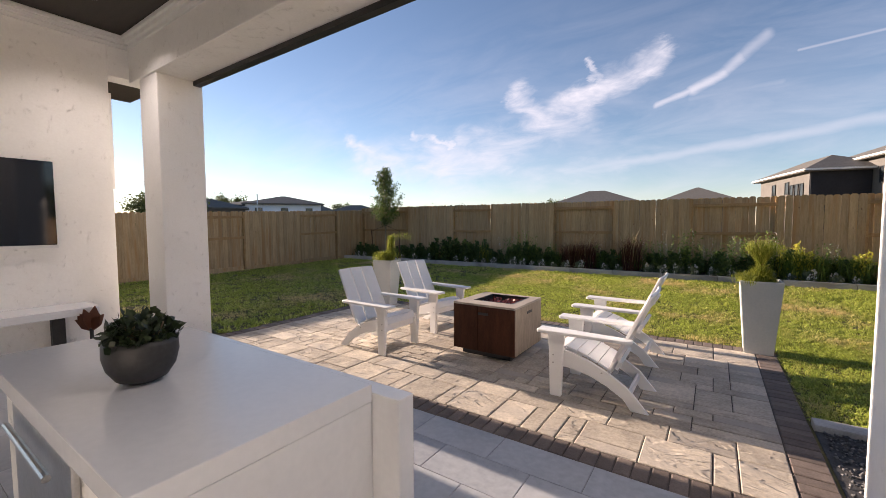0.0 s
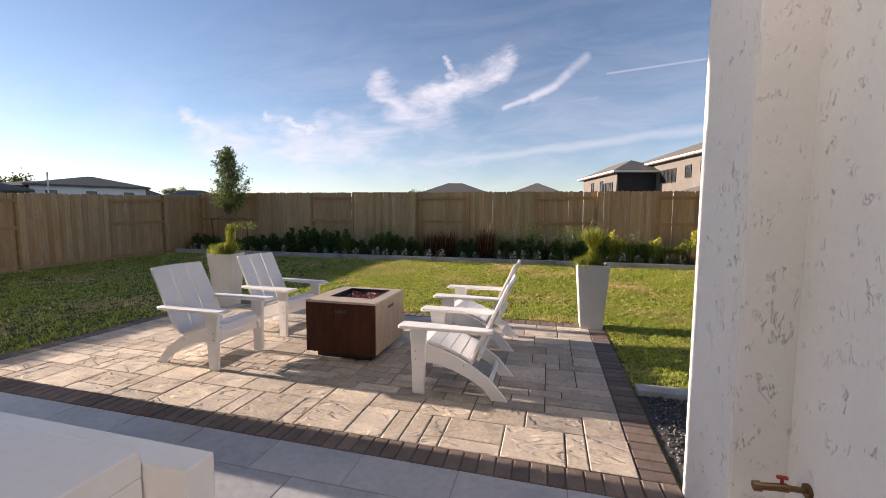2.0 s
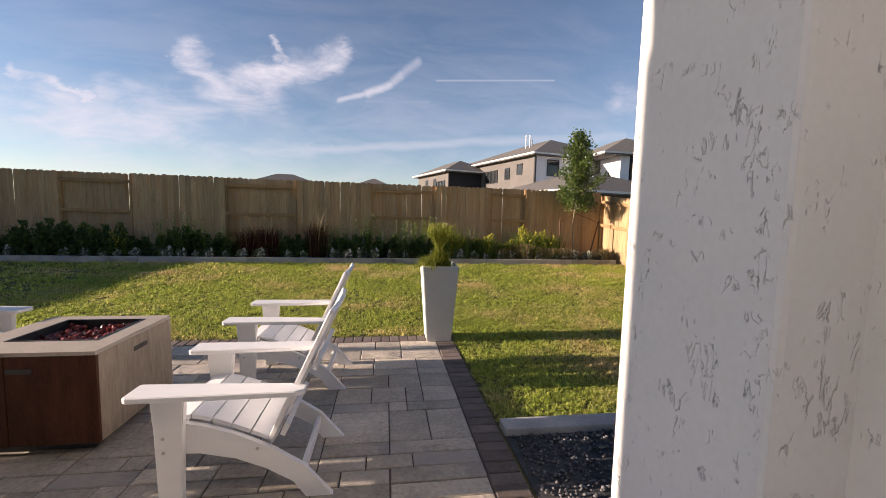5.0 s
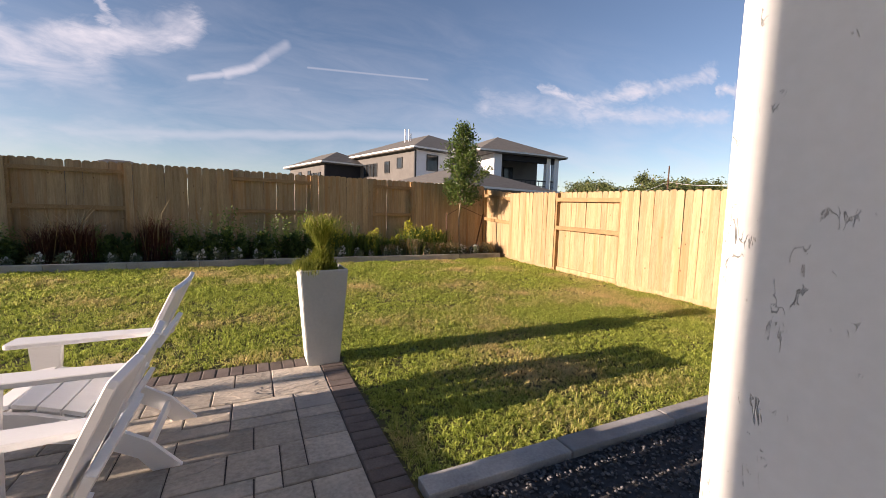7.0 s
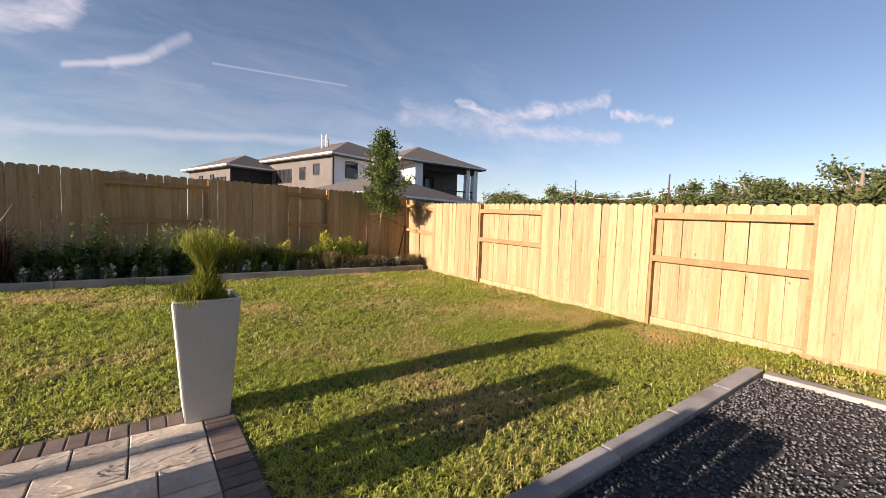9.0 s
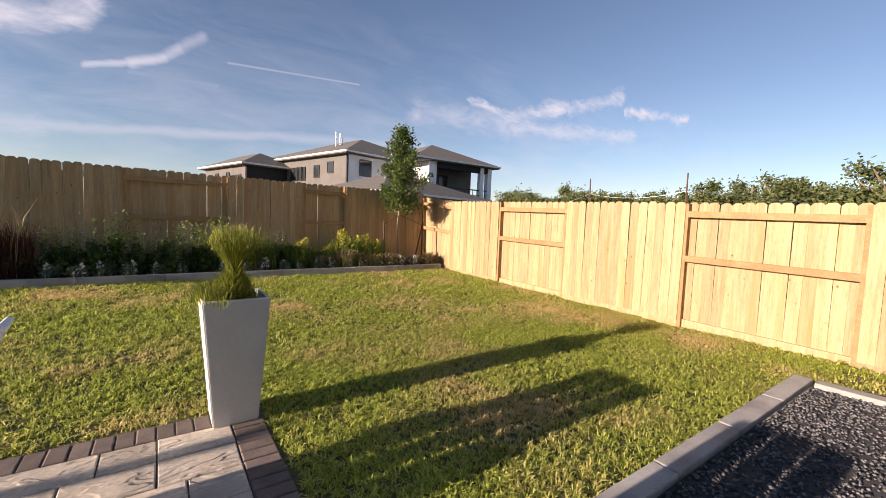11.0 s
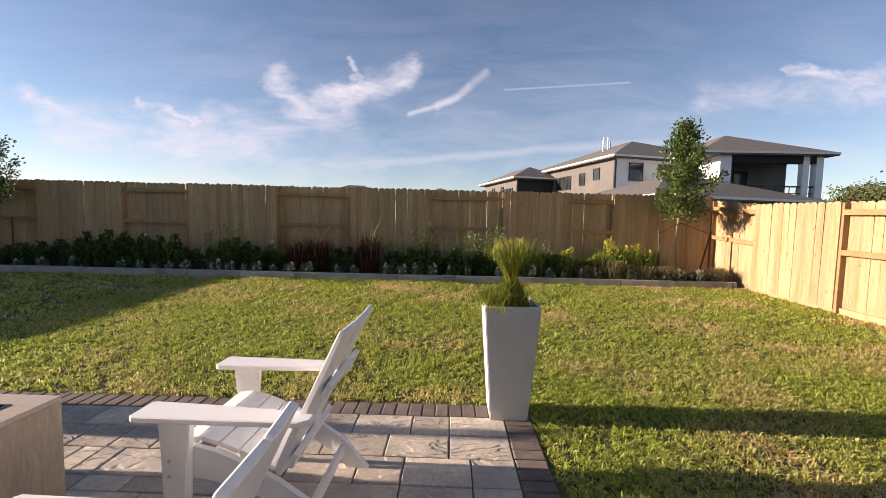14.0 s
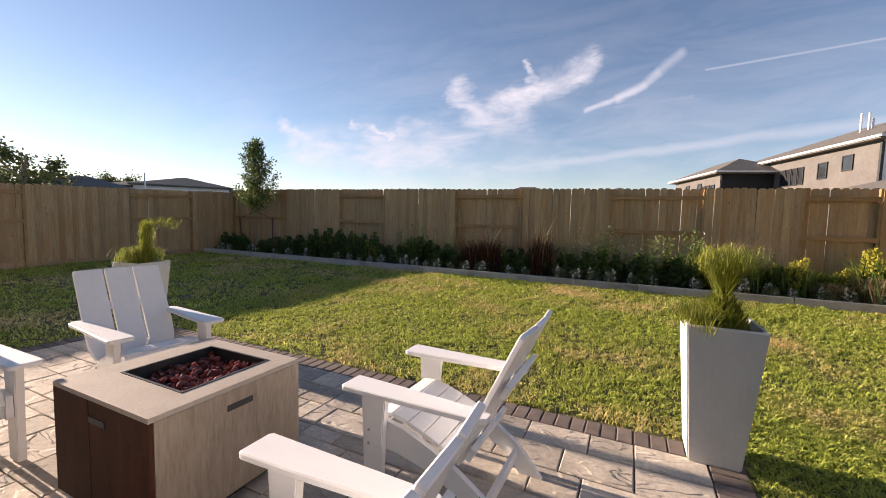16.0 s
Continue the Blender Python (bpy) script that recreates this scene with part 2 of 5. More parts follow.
def stucco_mat():
    """White troweled stucco: a soft uneven skin with sparse gouges, some running upright, some slanting."""
    m = mat("white_stucco", (0.80, 0.79, 0.765), (0.87, 0.86, 0.84), 0.85, 1.7, 45, 0.3, 0.005, coords="Object")
    t = m.node_tree
    b = t.nodes["Principled BSDF"]
    geo = t.nodes.new("ShaderNodeNewGeometry")
    hgt = None
    old = b.inputs["Normal"].links[0].from_node
    for k, (sc, rot, keep) in enumerate((((44, 44, 14.0), 0.14, 0.585), ((26, 26, 10.0), -0.6, 0.625), ((15, 15, 4.0), 0.5, 0.64))):
        mp = t.nodes.new("ShaderNodeMapping")
        mp.inputs["Scale"].default_value = sc
        mp.inputs["Rotation"].default_value = (rot, rot * 0.4, 0.2)
        t.links.new(geo.outputs["Position"], mp.inputs[0])
        nz = t.nodes.new("ShaderNodeTexNoise")
        nz.inputs["Scale"].default_value, nz.inputs["Detail"].default_value, nz.inputs["Distortion"].default_value, nz.inputs["Roughness"].default_value = 1.0, 4, 0.7, 0.55
        t.links.new(mp.outputs[0], nz.inputs["Vector"])
        ab = t.nodes.new("ShaderNodeMath")
        ab.operation = "SUBTRACT"
        ab.inputs[1].default_value = 0.5
        t.links.new(nz.outputs["Fac"], ab.inputs[0])
        aa = t.nodes.new("ShaderNodeMath")
        aa.operation = "ABSOLUTE"
        t.links.new(ab.outputs[0], aa.inputs[0])
        line = t.nodes.new("ShaderNodeMapRange")
        line.inputs[1].default_value, line.inputs[2].default_value, line.inputs[3].default_value, line.inputs[4].default_value = 0.002, 0.013, 1.0, 0.0
        t.links.new(aa.outputs[0], line.inputs[0])
        msk = t.nodes.new("ShaderNodeTexNoise")
        msk.inputs["Scale"].default_value, msk.inputs["Detail"].default_value = 13.0 - 3 * k, 5
        t.links.new(geo.outputs["Position"], msk.inputs["Vector"])
        mr = t.nodes.new("ShaderNodeMapRange")
        mr.inputs[1].default_value, mr.inputs[2].default_value = keep, keep + 0.06
        t.links.new(msk.outputs["Fac"], mr.inputs[0])
        mu = t.nodes.new("ShaderNodeMath")
        mu.operation = "MULTIPLY"
        t.links.new(line.outputs[0], mu.inputs[0])
        t.links.new(mr.outputs[0], mu.inputs[1])
        if hgt is None:
            hgt = mu.outputs[0]
        else:
            mm = t.nodes.new("ShaderNodeMath")
            mm.operation = "MAXIMUM"
            t.links.new(hgt, mm.inputs[0])
            t.links.new(mu.outputs[0], mm.inputs[1])
            hgt = mm.outputs[0]
    bp = t.nodes.new("ShaderNodeBump")
    bp.invert = True
    bp.inputs["Strength"].default_value, bp.inputs["Distance"].default_value = 1.0, 0.007
    t.links.new(hgt, bp.inputs["Height"])
    t.links.new(old.outputs[0], bp.inputs["Normal"])
    t.links.new(bp.outputs[0], b.inputs["Normal"])
    # the shade inside the gouges is painted in, darkening the base colour along them
    gouge_shade = t.nodes.new("ShaderNodeMix")
    gouge_shade.data_type = "RGBA"
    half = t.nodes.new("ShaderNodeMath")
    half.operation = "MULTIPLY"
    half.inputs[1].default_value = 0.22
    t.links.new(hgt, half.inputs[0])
    t.links.new(half.outputs[0], gouge_shade.inputs[0])
    t.links.new(b.inputs["Base Color"].links[0].from_socket, gouge_shade.inputs[6])
    gouge_shade.inputs[7].default_value = (0.28, 0.25, 0.22, 1)
    t.links.new(gouge_shade.outputs[2], b.inputs["Base Color"])
    return m


def slate_mat():
    """Buff concrete slabs cast from split stone: layered ripples in relief, each slab its own tone."""
    m = mat("split_stone_paver", (0.33, 0.29, 0.24), (0.58, 0.51, 0.42), 0.85, 5, 40, 0.5, 0.008, vary=0.24, c2=(0.33, 0.30, 0.27))
    t = m.node_tree
    b = t.nodes["Principled BSDF"]
    old = b.inputs["Normal"].links[0].from_node
    co = t.nodes.new("ShaderNodeTexCoord")
    inf = t.nodes.new("ShaderNodeObjectInfo")
    add = t.nodes.new("ShaderNodeVectorMath")
    add.operation = "MULTIPLY_ADD"
    add.inputs[1].default_value = (51.0, 17.0, 3.0)
    t.links.new(inf.outputs["Random"], add.inputs[0])
    t.links.new(co.outputs["Object"], add.inputs[2])
    mp = t.nodes.new("ShaderNodeMapping")
    mp.inputs["Rotation"].default_value = (0, 0, 0.9)
    mp.inputs["Scale"].default_value = (2.6, 7.5, 1)
    t.links.new(add.outputs[0], mp.inputs[0])
    nz = t.nodes.new("ShaderNodeTexNoise")
    nz.inputs["Scale"].default_value, nz.inputs["Detail"].default_value, nz.inputs["Distortion"].default_value = 1.0, 3, 0.5
    t.links.new(mp.outputs[0], nz.inputs["Vector"])
    st = t.nodes.new("ShaderNodeMath")
    st.operation = "MULTIPLY"
    st.inputs[1].default_value = 7.0
    t.links.new(nz.outputs["Fac"], st.inputs[0])
    fr = t.nodes.new("ShaderNodeMath")
    fr.operation = "FLOOR"
    t.links.new(st.outputs[0], fr.inputs[0])
    fc = t.nodes.new("ShaderNodeMath")
    fc.operation = "FRACT"
    t.links.new(st.outputs[0], fc.inputs[0])
    sm = t.nodes.new("ShaderNodeMapRange")
    sm.interpolation_type = "SMOOTHSTEP"
    sm.inputs[1].default_value, sm.inputs[2].default_value = 0.62, 1.0
    t.links.new(fc.outputs[0], sm.inputs[0])
    su_ = t.nodes.new("ShaderNodeMath")
    su_.operation = "ADD"
    t.links.new(fr.outputs[0], su_.inputs[0])
    t.links.new(sm.outputs[0], su_.inputs[1])
    bp = t.nodes.new("ShaderNodeBump")
    bp.inputs["Strength"].default_value, bp.inputs["Distance"].default_value = 1.0, 0.008
    pick = t.nodes.new("ShaderNodeTexNoise")
    pick.inputs["Scale"].default_value, pick.inputs["Detail"].default_value = 1.6, 2
    t.links.new(add.outputs[0], pick.inputs["Vector"])
    worn = t.nodes.new("ShaderNodeMapRange")
    worn.inputs[1].default_value, worn.inputs[2].default_value, worn.inputs[3].default_value, worn.inputs[4].default_value = 0.36, 0.56, 0.12, 0.85
    t.links.new(pick.outputs["Fac"], worn.inputs[0])
    t.links.new(worn.outputs[0], bp.inputs["Strength"])
    t.links.new(su_.outputs[0], bp.inputs["Height"])
    t.links.new(old.outputs[0], bp.inputs["Normal"])
    t.links.new(bp.outputs[0], b.inputs["Normal"])
    return m


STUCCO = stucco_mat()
PAVER = slate_mat()
BRICK = mat("charcoal_paver_brick", (0.10, 0.08, 0.07), (0.19, 0.15, 0.13), 0.85, 9, 90, 0.4, 0.004, vary=0.22)
SAND = mat("joint_sand", (0.06, 0.05, 0.045), (0.12, 0.10, 0.085), 0.95, 20, 120, 0.3)
TILE = mat("slate_porcelain_tile", (0.27, 0.285, 0.31), (0.42, 0.435, 0.46), 0.36, 2.2, 22, 0.12, 0.003, vary=0.12, c2=(0.42, 0.42, 0.425))
GROUT = mat("grey_grout", (0.2, 0.2, 0.2), (0.26, 0.26, 0.26), 0.9)
CEDAR = mat("cedar_picket", (0.27, 0.18, 0.088), (0.48, 0.345, 0.195), 0.75, 3.0, 22, 0.3, 0.003, stretch=(9, 9, 0.7), vary=0.16, c2=(0.36, 0.205, 0.085))


def add_knots(m):
    """Small dark knots, sparse, each with a paler ring of grain."""
    t = m.node_tree
    b = t.nodes["Principled BSDF"]
    co = t.nodes.new("ShaderNodeTexCoord")
    inf = t.nodes.new("ShaderNodeObjectInfo")
    add = t.nodes.new("ShaderNodeVectorMath")
    add.operation = "MULTIPLY_ADD"
    add.inputs[1].default_value = (91.0, 13.0, 57.0)
    t.links.new(inf.outputs["Random"], add.inputs[0])
    t.links.new(co.outputs["Object"], add.inputs[2])
    mp = t.nodes.new("ShaderNodeMapping")
    mp.inputs["Scale"].default_value = (5.0, 5.0, 3.4)
    t.links.new(add.outputs[0], mp.inputs[0])
    vo = t.nodes.new("ShaderNodeTexVoronoi")
    vo.inputs["Scale"].default_value = 1.0
    t.links.new(mp.outputs[0], vo.inputs["Vector"])
    r = t.nodes.new("ShaderNodeMapRange")
    r.inputs[1].default_value, r.inputs[2].default_value, r.inputs[3].default_value, r.inputs[4].default_value = 0.03, 0.085, 0.8, 0.0
    t.links.new(vo.outputs["Distance"], r.inputs[0])
    mx = t.nodes.new("ShaderNodeMix")
    mx.data_type = "RGBA"
    t.links.new(r.outputs[0], mx.inputs[0])
    t.links.new(b.inputs["Base Color"].links[0].from_socket, mx.inputs[6])
    mx.inputs[7].default_value = (0.10, 0.045, 0.02, 1)
    t.links.new(mx.outputs[2], b.inputs["Base Color"])


add_knots(CEDAR)
CEDAR_DARK = mat("cedar_rail", (0.235, 0.14, 0.058), (0.37, 0.235, 0.108), 0.75, 3.0, 24, 0.3, 0.003, stretch=(2, 2, 2), vary=0.12)
SOIL = mat("soil_under_grass", (0.05, 0.055, 0.018), (0.17, 0.14, 0.06), 0.95, 1.5, 30, 0.5, 0.02)
MULCH = mat("dark_bark_mulch", (0.012, 0.009, 0.007), (0.045, 0.032, 0.024), 0.95, 12, 70, 1.0, 0.03)
CONCRETE = mat("grey_concrete_kerb", (0.28, 0.275, 0.265), (0.45, 0.44, 0.42), 0.9, 5, 70, 0.4, 0.004, vary=0.12, c2=(0.22, 0.21, 0.2))
GRASS = leafy("lawn_blades", (0.20, 0.27, 0.04), (0.72, 0.78, 0.18), 0.55, 0.5, (0.90, 0.68, 0.38))
WHITE_POLY = mat("white_poly_lumber", (0.76, 0.76, 0.765), (0.82, 0.82, 0.82), 0.42, 3, 60, 0.08, 0.002, stretch=(1, 6, 6))
STEEL = mat("dull_steel", (0.45, 0.45, 0.45), (0.6, 0.6, 0.6), 0.35, 6, 80, 0.05, metal=1.0)
BLACK = mat("black_metal", (0.012, 0.012, 0.013), (0.03, 0.03, 0.03), 0.5, 8, 60, 0.1)
PIT_WOOD = mat("driftwood_grain_panel", (0.21, 0.165, 0.125), (0.36, 0.30, 0.235), 0.75, 3.2, 14, 0.4, 0.004, stretch=(6, 6, 1.0))
PIT_DARK = mat("rusted_brown_door_panel", (0.032, 0.011, 0.006), (0.085, 0.032, 0.016), 0.7, 3, 30, 0.3, 0.002, stretch=(5, 5, 1), spec=0.2)
PIT_TOP = mat("taupe_concrete_top", (0.33, 0.285, 0.24), (0.43, 0.38, 0.325), 0.75, 4, 60, 0.15, 0.002)
LAVA = leafy("red_lava_glass", (0.045, 0.008, 0.008), (0.30, 0.075, 0.06), 0.18, 0.1)
PLANTER = mat("pale_grey_planter", (0.50, 0.51, 0.50), (0.60, 0.60, 0.58), 0.6, 3, 50, 0.15, 0.002, c2=(0.44, 0.45, 0.44))
QUARTZ = mat("white_quartz", (0.70, 0.71, 0.73), (0.78, 0.785, 0.80), 0.22, 1.2, 30, 0.0)
POT = mat("charcoal_fibre_pot", (0.010, 0.010, 0.011), (0.04, 0.04, 0.042), 0.5, 5, 50, 0.2, 0.003)
SCREEN = mat("glossy_black_screen", (0.004, 0.006, 0.012), (0.007, 0.010, 0.018), 0.06, 1, 10, 0.0)
CEIL = mat("dark_stained_ceiling", (0.018, 0.013, 0.010), (0.035, 0.026, 0.02), 0.6, 2, 30, 0.2, stretch=(1, 8, 1))
TRIM = mat("white_trim_paint", (0.72, 0.72, 0.70), (0.78, 0.78, 0.76), 0.5, 3, 60, 0.05)
GRAVEL = leafy("dark_gravel", (0.035, 0.036, 0.04), (0.20, 0.20, 0.205), 0.8, 0.0)
GRAVEL_BED = mat("gravel_bed", (0.03, 0.03, 0.032), (0.08, 0.08, 0.085), 0.95, 25, 120, 0.6, 0.01)
BARK = mat("young_bark", (0.16, 0.12, 0.08), (0.32, 0.25, 0.17), 0.85, 12, 60, 0.5, 0.004, stretch=(4, 4, 1))
STAKE = mat("dark_stake", (0.06, 0.03, 0.018), (0.12, 0.06, 0.035), 0.8, 10, 60, 0.3)
BRASS = mat("aged_brass", (0.16, 0.09, 0.045), (0.24, 0.15, 0.08), 0.4, 10, 60, 0.1, metal=0.9)
RED = mat("red_handle", (0.30, 0.03, 0.02), (0.4, 0.05, 0.03), 0.5)
L_TREE = leafy("holly_leaves", (0.025, 0.055, 0.012), (0.13, 0.18, 0.04), 0.3, 0.3)
L_DARK = leafy("dark_shrub_leaves", (0.03, 0.06, 0.016), (0.10, 0.15, 0.04))
L_POT = leafy("deep_green_leaves", (0.008, 0.018, 0.008), (0.04, 0.06, 0.025), 0.35, 0.1)
L_GREEN = leafy("green_shrub_leaves", (0.05, 0.10, 0.02), (0.20, 0.27, 0.06))
L_YELLOW = leafy("yellow_green_leaves", (0.26, 0.28, 0.03), (0.60, 0.55, 0.09))
L_RED = leafy("burgundy_grass", (0.045, 0.014, 0.012), (0.16, 0.07, 0.045))
L_STRAW = leafy("straw_grass", (0.30, 0.22, 0.10), (0.50, 0.42, 0.25))
L_FERN = leafy("fern_grass", (0.12, 0.17, 0.02), (0.42, 0.43, 0.085), 0.6, 0.45)
L_WHITE = leafy("white_petals", (0.55, 0.55, 0.50), (0.80, 0.80, 0.76))
L_SAGE = leafy("grey_green_leaves", (0.10, 0.13, 0.07), (0.24, 0.27, 0.17))
L_RUST = leafy("rust_brown_leaves", (0.10, 0.035, 0.02), (0.22, 0.09, 0.055))
L_WOOD = leafy("distant_woods", (0.045, 0.07, 0.022), (0.15, 0.17, 0.06), 0.7, 0.2)
ROOF = mat("grey_shingle_roof", (0.10, 0.093, 0.085), (0.17, 0.16, 0.145), 0.9, 4, 20, 0.3, 0.02)
SIDING = mat("grey_wall_wrap", (0.10, 0.093, 0.086), (0.155, 0.145, 0.135), 0.8, 1.2, 12, 0.1)
SIDING_BLACK = mat("black_sheathing", (0.012, 0.013, 0.018), (0.022, 0.023, 0.03), 0.8, 1.2, 12, 0.1)
SIDING_WHITE = mat("white_wall_wrap", (0.76, 0.77, 0.80), (0.84, 0.85, 0.88), 0.7, 1.0, 9, 0.1)
GLASS_DARK = mat("dark_window_glass", (0.02, 0.025, 0.03), (0.04, 0.045, 0.05), 0.08, 1, 8, 0.0)

# lens emission, added to go with the porch's fill spots
GLOW = bpy.data.materials.new("lens_added_glow")
GLOW.use_nodes = True
GLOW.node_tree.nodes["Principled BSDF"].inputs["Emission Color"].default_value = (1.0, 0.86, 0.7, 1)
GLOW.node_tree.nodes["Principled BSDF"].inputs["Emission Strength"].default_value = 1.5


# ---------- mesh helpers ----------
def to_mesh(name, bm, material):
    bmesh.ops.recalc_face_normals(bm, faces=bm.faces)
    me = bpy.data.meshes.new(name)
    bm.to_mesh(me)
    bm.free()
    me.materials.append(material)
    return me


def part(name, bm, material, parent=None, label="", smooth=False):
    me = bm if isinstance(bm, bpy.types.Mesh) else to_mesh(name, bm, material)
    if smooth:
        for p in me.polygons:
            p.use_smooth = True
    ob = new(name, me)
    if parent:
        ob.parent = parent
    if label:
        ob["label"] = label
    return ob


def thing(name, label, category, group="", kind="", at=(0, 0, 0), turn=0.0):
    ob = new(name)
    ob.matrix_world = pose(*at, 0, 0, turn)
    return tagged(ob, label, category, group, kind)


def add_box(bm, x0, y0, z0, x1, y1, z1, bevel=0.0, m=None):
    b2 = bmesh.new()
    bmesh.ops.create_cube(b2, size=1)
    for v in b2.verts:
        v.co = Vector(((x0 + x1) / 2 + v.co.x * (x1 - x0), (y0 + y1) / 2 + v.co.y * (y1 - y0), (z0 + z1) / 2 + v.co.z * (z1 - z0)))
    if bevel:
        bmesh.ops.bevel(b2, geom=list(b2.edges), offset=bevel, segments=2, affect="EDGES", profile=0.6)
    if m is not None:
        bmesh.ops.transform(b2, matrix=m, verts=b2.verts)
    tmp = bpy.data.meshes.new("tmp")
    b2.to_mesh(tmp)
    b2.free()
    bm.from_mesh(tmp)
    bpy.data.meshes.remove(tmp)
    return bm


def boxm(x0, y0, z0, x1, y1, z1, bevel=0.0, m=None):
    return add_box(bmesh.new(), x0, y0, z0, x1, y1, z1, bevel, m)


def add_tube(bm, pts, radii, seg=8):
    """A tapered tube along points."""
    rings = []
    pts, radii = [Vector(p) for p in pts], [float(r) for r in radii]
    for i, p in enumerate(pts):
        d = (pts[min(i + 1, len(pts) - 1)] - pts[max(i - 1, 0)]).normalized()
        a = d.orthogonal().normalized()
        b = d.cross(a)
        rings.append([bm.verts.new(p + radii[i] * (math.cos(2 * math.pi * k / seg) * a + math.sin(2 * math.pi * k / seg) * b)) for k in range(seg)])
    for r0, r1 in zip(rings, rings[1:]):
        for k in range(seg):
            bm.faces.new((r0[k], r0[(k + 1) % seg], r1[(k + 1) % seg], r1[k]))
    bm.faces.new(rings[0][::-1])
    bm.faces.new(rings[-1])
    return bm


def add_prism(bm, outline, thick, m=None):
    """An outline of (a, b) points in the x-z plane made thick along y, centred."""
    lo = [bm.verts.new((a, -thick / 2, b)) for a, b in outline]
    hi = [bm.verts.new((a, thick / 2, b)) for a, b in outline]
    n = len(outline)
    fs = [bm.faces.new(lo), bm.faces.new(hi[::-1])]
    for k in range(n):
        fs.append(bm.faces.new((lo[k], hi[k], hi[(k + 1) % n], lo[(k + 1) % n])))
    if m is not None:
        bmesh.ops.transform(bm, matrix=m, verts=lo + hi)
    return bm


def mesh_np(name, verts, faces, material):
    me = bpy.data.meshes.new(name)
    k = faces.shape[1]
    me.vertices.add(len(verts))
    me.vertices.foreach_set("co", np.ascontiguousarray(verts, dtype=np.float32).ravel())
    me.loops.add(faces.size)
    me.loops.foreach_set("vertex_index", np.ascontiguousarray(faces, dtype=np.int32).ravel())
    me.polygons.add(len(faces))
    me.polygons.foreach_set("loop_start", np.arange(0, faces.size, k, dtype=np.int32))
    me.update(calc_edges=True)
    me.materials.append(material)
    return me


def leaves_np(rng, centres, normals_up, length, width, seed_tilt=1.0):
    """Four-cornered leaves at the centres, pointing at random about the given directions."""
    n = len(centres)
    d = normals_up + rng.normal(0, seed_tilt, (n, 3))
    d /= np.linalg.norm(d, axis=1)[:, None] + 1e-9
    s = np.cross(d, rng.normal(0, 1, (n, 3)))
    s /= np.linalg.norm(s, axis=1)[:, None] + 1e-9
    ln = length * rng.uniform(0.6, 1.25, n)[:, None]
    wd = width * rng.uniform(0.6, 1.25, n)[:, None]
    up = np.cross(s, d)
    v = np.empty((n, 4, 3))
    v[:, 0] = centres
    v[:, 1] = centres + d * ln * 0.5 + s * wd * 0.5 + up * ln * 0.06
    v[:, 2] = centres + d * ln
    v[:, 3] = centres + d * ln * 0.5 - s * wd * 0.5 + up * ln * 0.06
    return v.reshape(-1, 3), np.arange(n * 4).reshape(n, 4)


def blades_np(rng, roots, height, width, lean, droop=0.0):
    """Grass blades: bent strips of two joints from the roots."""
    n = len(roots)
    a = rng.uniform(0, 2 * math.pi, n)
    out = np.stack([np.cos(a), np.sin(a), np.zeros(n)], 1)
    sd = np.stack([-np.sin(a), np.cos(a), np.zeros(n)], 1)
    h = height * rng.uniform(0.55, 1.2, n)[:, None]
    l = lean * rng.uniform(0.2, 1.2, n)[:, None]
    up = np.array([0, 0, 1.0])
    w = width * rng.uniform(0.6, 1.2, n)[:, None]
    mid = roots + up * h * 0.6 + out * l * h * 0.35
    tip = roots + up * h * (1 - droop) + out * l * h
    v = np.empty((n, 5, 3))
    v[:, 0], v[:, 1], v[:, 2], v[:, 3], v[:, 4] = roots - sd * w / 2, roots + sd * w / 2, mid + sd * w * 0.45, mid - sd * w * 0.45, tip
    f = np.arange(n)[:, None] * 5
    tris = np.concatenate([np.concatenate([f, f + 1, f + 2], 1), np.concatenate([f, f + 2, f + 3], 1), np.concatenate([f + 3, f + 2, f + 4], 1)])
    return v.reshape(-1, 3), tris


def join_np(chunks):
    vs, fs, k = [], [], 0
    for v, f in chunks:
        vs.append(v)
        fs.append(f + k)
        k += len(v)
    return np.concatenate(vs), np.concatenate(fs)


# ---------- ground and setting ----------
def lawn_z(y):
    return max(-0.02, min(0.14, 0.022 * (y - 5.9) - 0.02))


def ground_sheet():
    xs = [-900, -60, -13.1, 6.5, 60, 900]
    ys = [-900, -30, 2, 5.9, 7, 8.2, 9.4, 10.6, 11.8, 13.2, 60, 1200]
    verts = [(x, y, lawn_z(y)) for y in ys for x in xs]
    n = len(xs)
    faces = [(j * n + i, j * n + i + 1, (j + 1) * n + i + 1, (j + 1) * n + i) for j in range(len(ys) - 1) for i in range(n - 1)]
    me = bpy.data.meshes.new("ground")
    me.from_pydata(verts, [], faces)
    me.materials.append(SOIL)
    return tagged(new("ground", me), "brown-green soil under the lawn reaching the horizon", "ground", kind="structure")


ground_sheet()
PX0, PX1, PY0, PY1 = -5.6, 0.73, 2.59, 6.13       # the paved patio's outer edges


def setting(name, bm, material, label, category="wall"):
    return tagged(part(name, bm, material), label, category, kind="structure")


patio = setting("pavement", boxm(PX0, PY0, -0.12, PX1, PY1, -0.012), SAND, "paver patio of buff split-stone slabs with a charcoal brick border", "patio")
porch = setting("floor", boxm(-6.6, -6.0, -0.12, 0.93, PY0, -0.006), GROUT, "porch floor of blue-grey slate-look porcelain tiles", "floor")

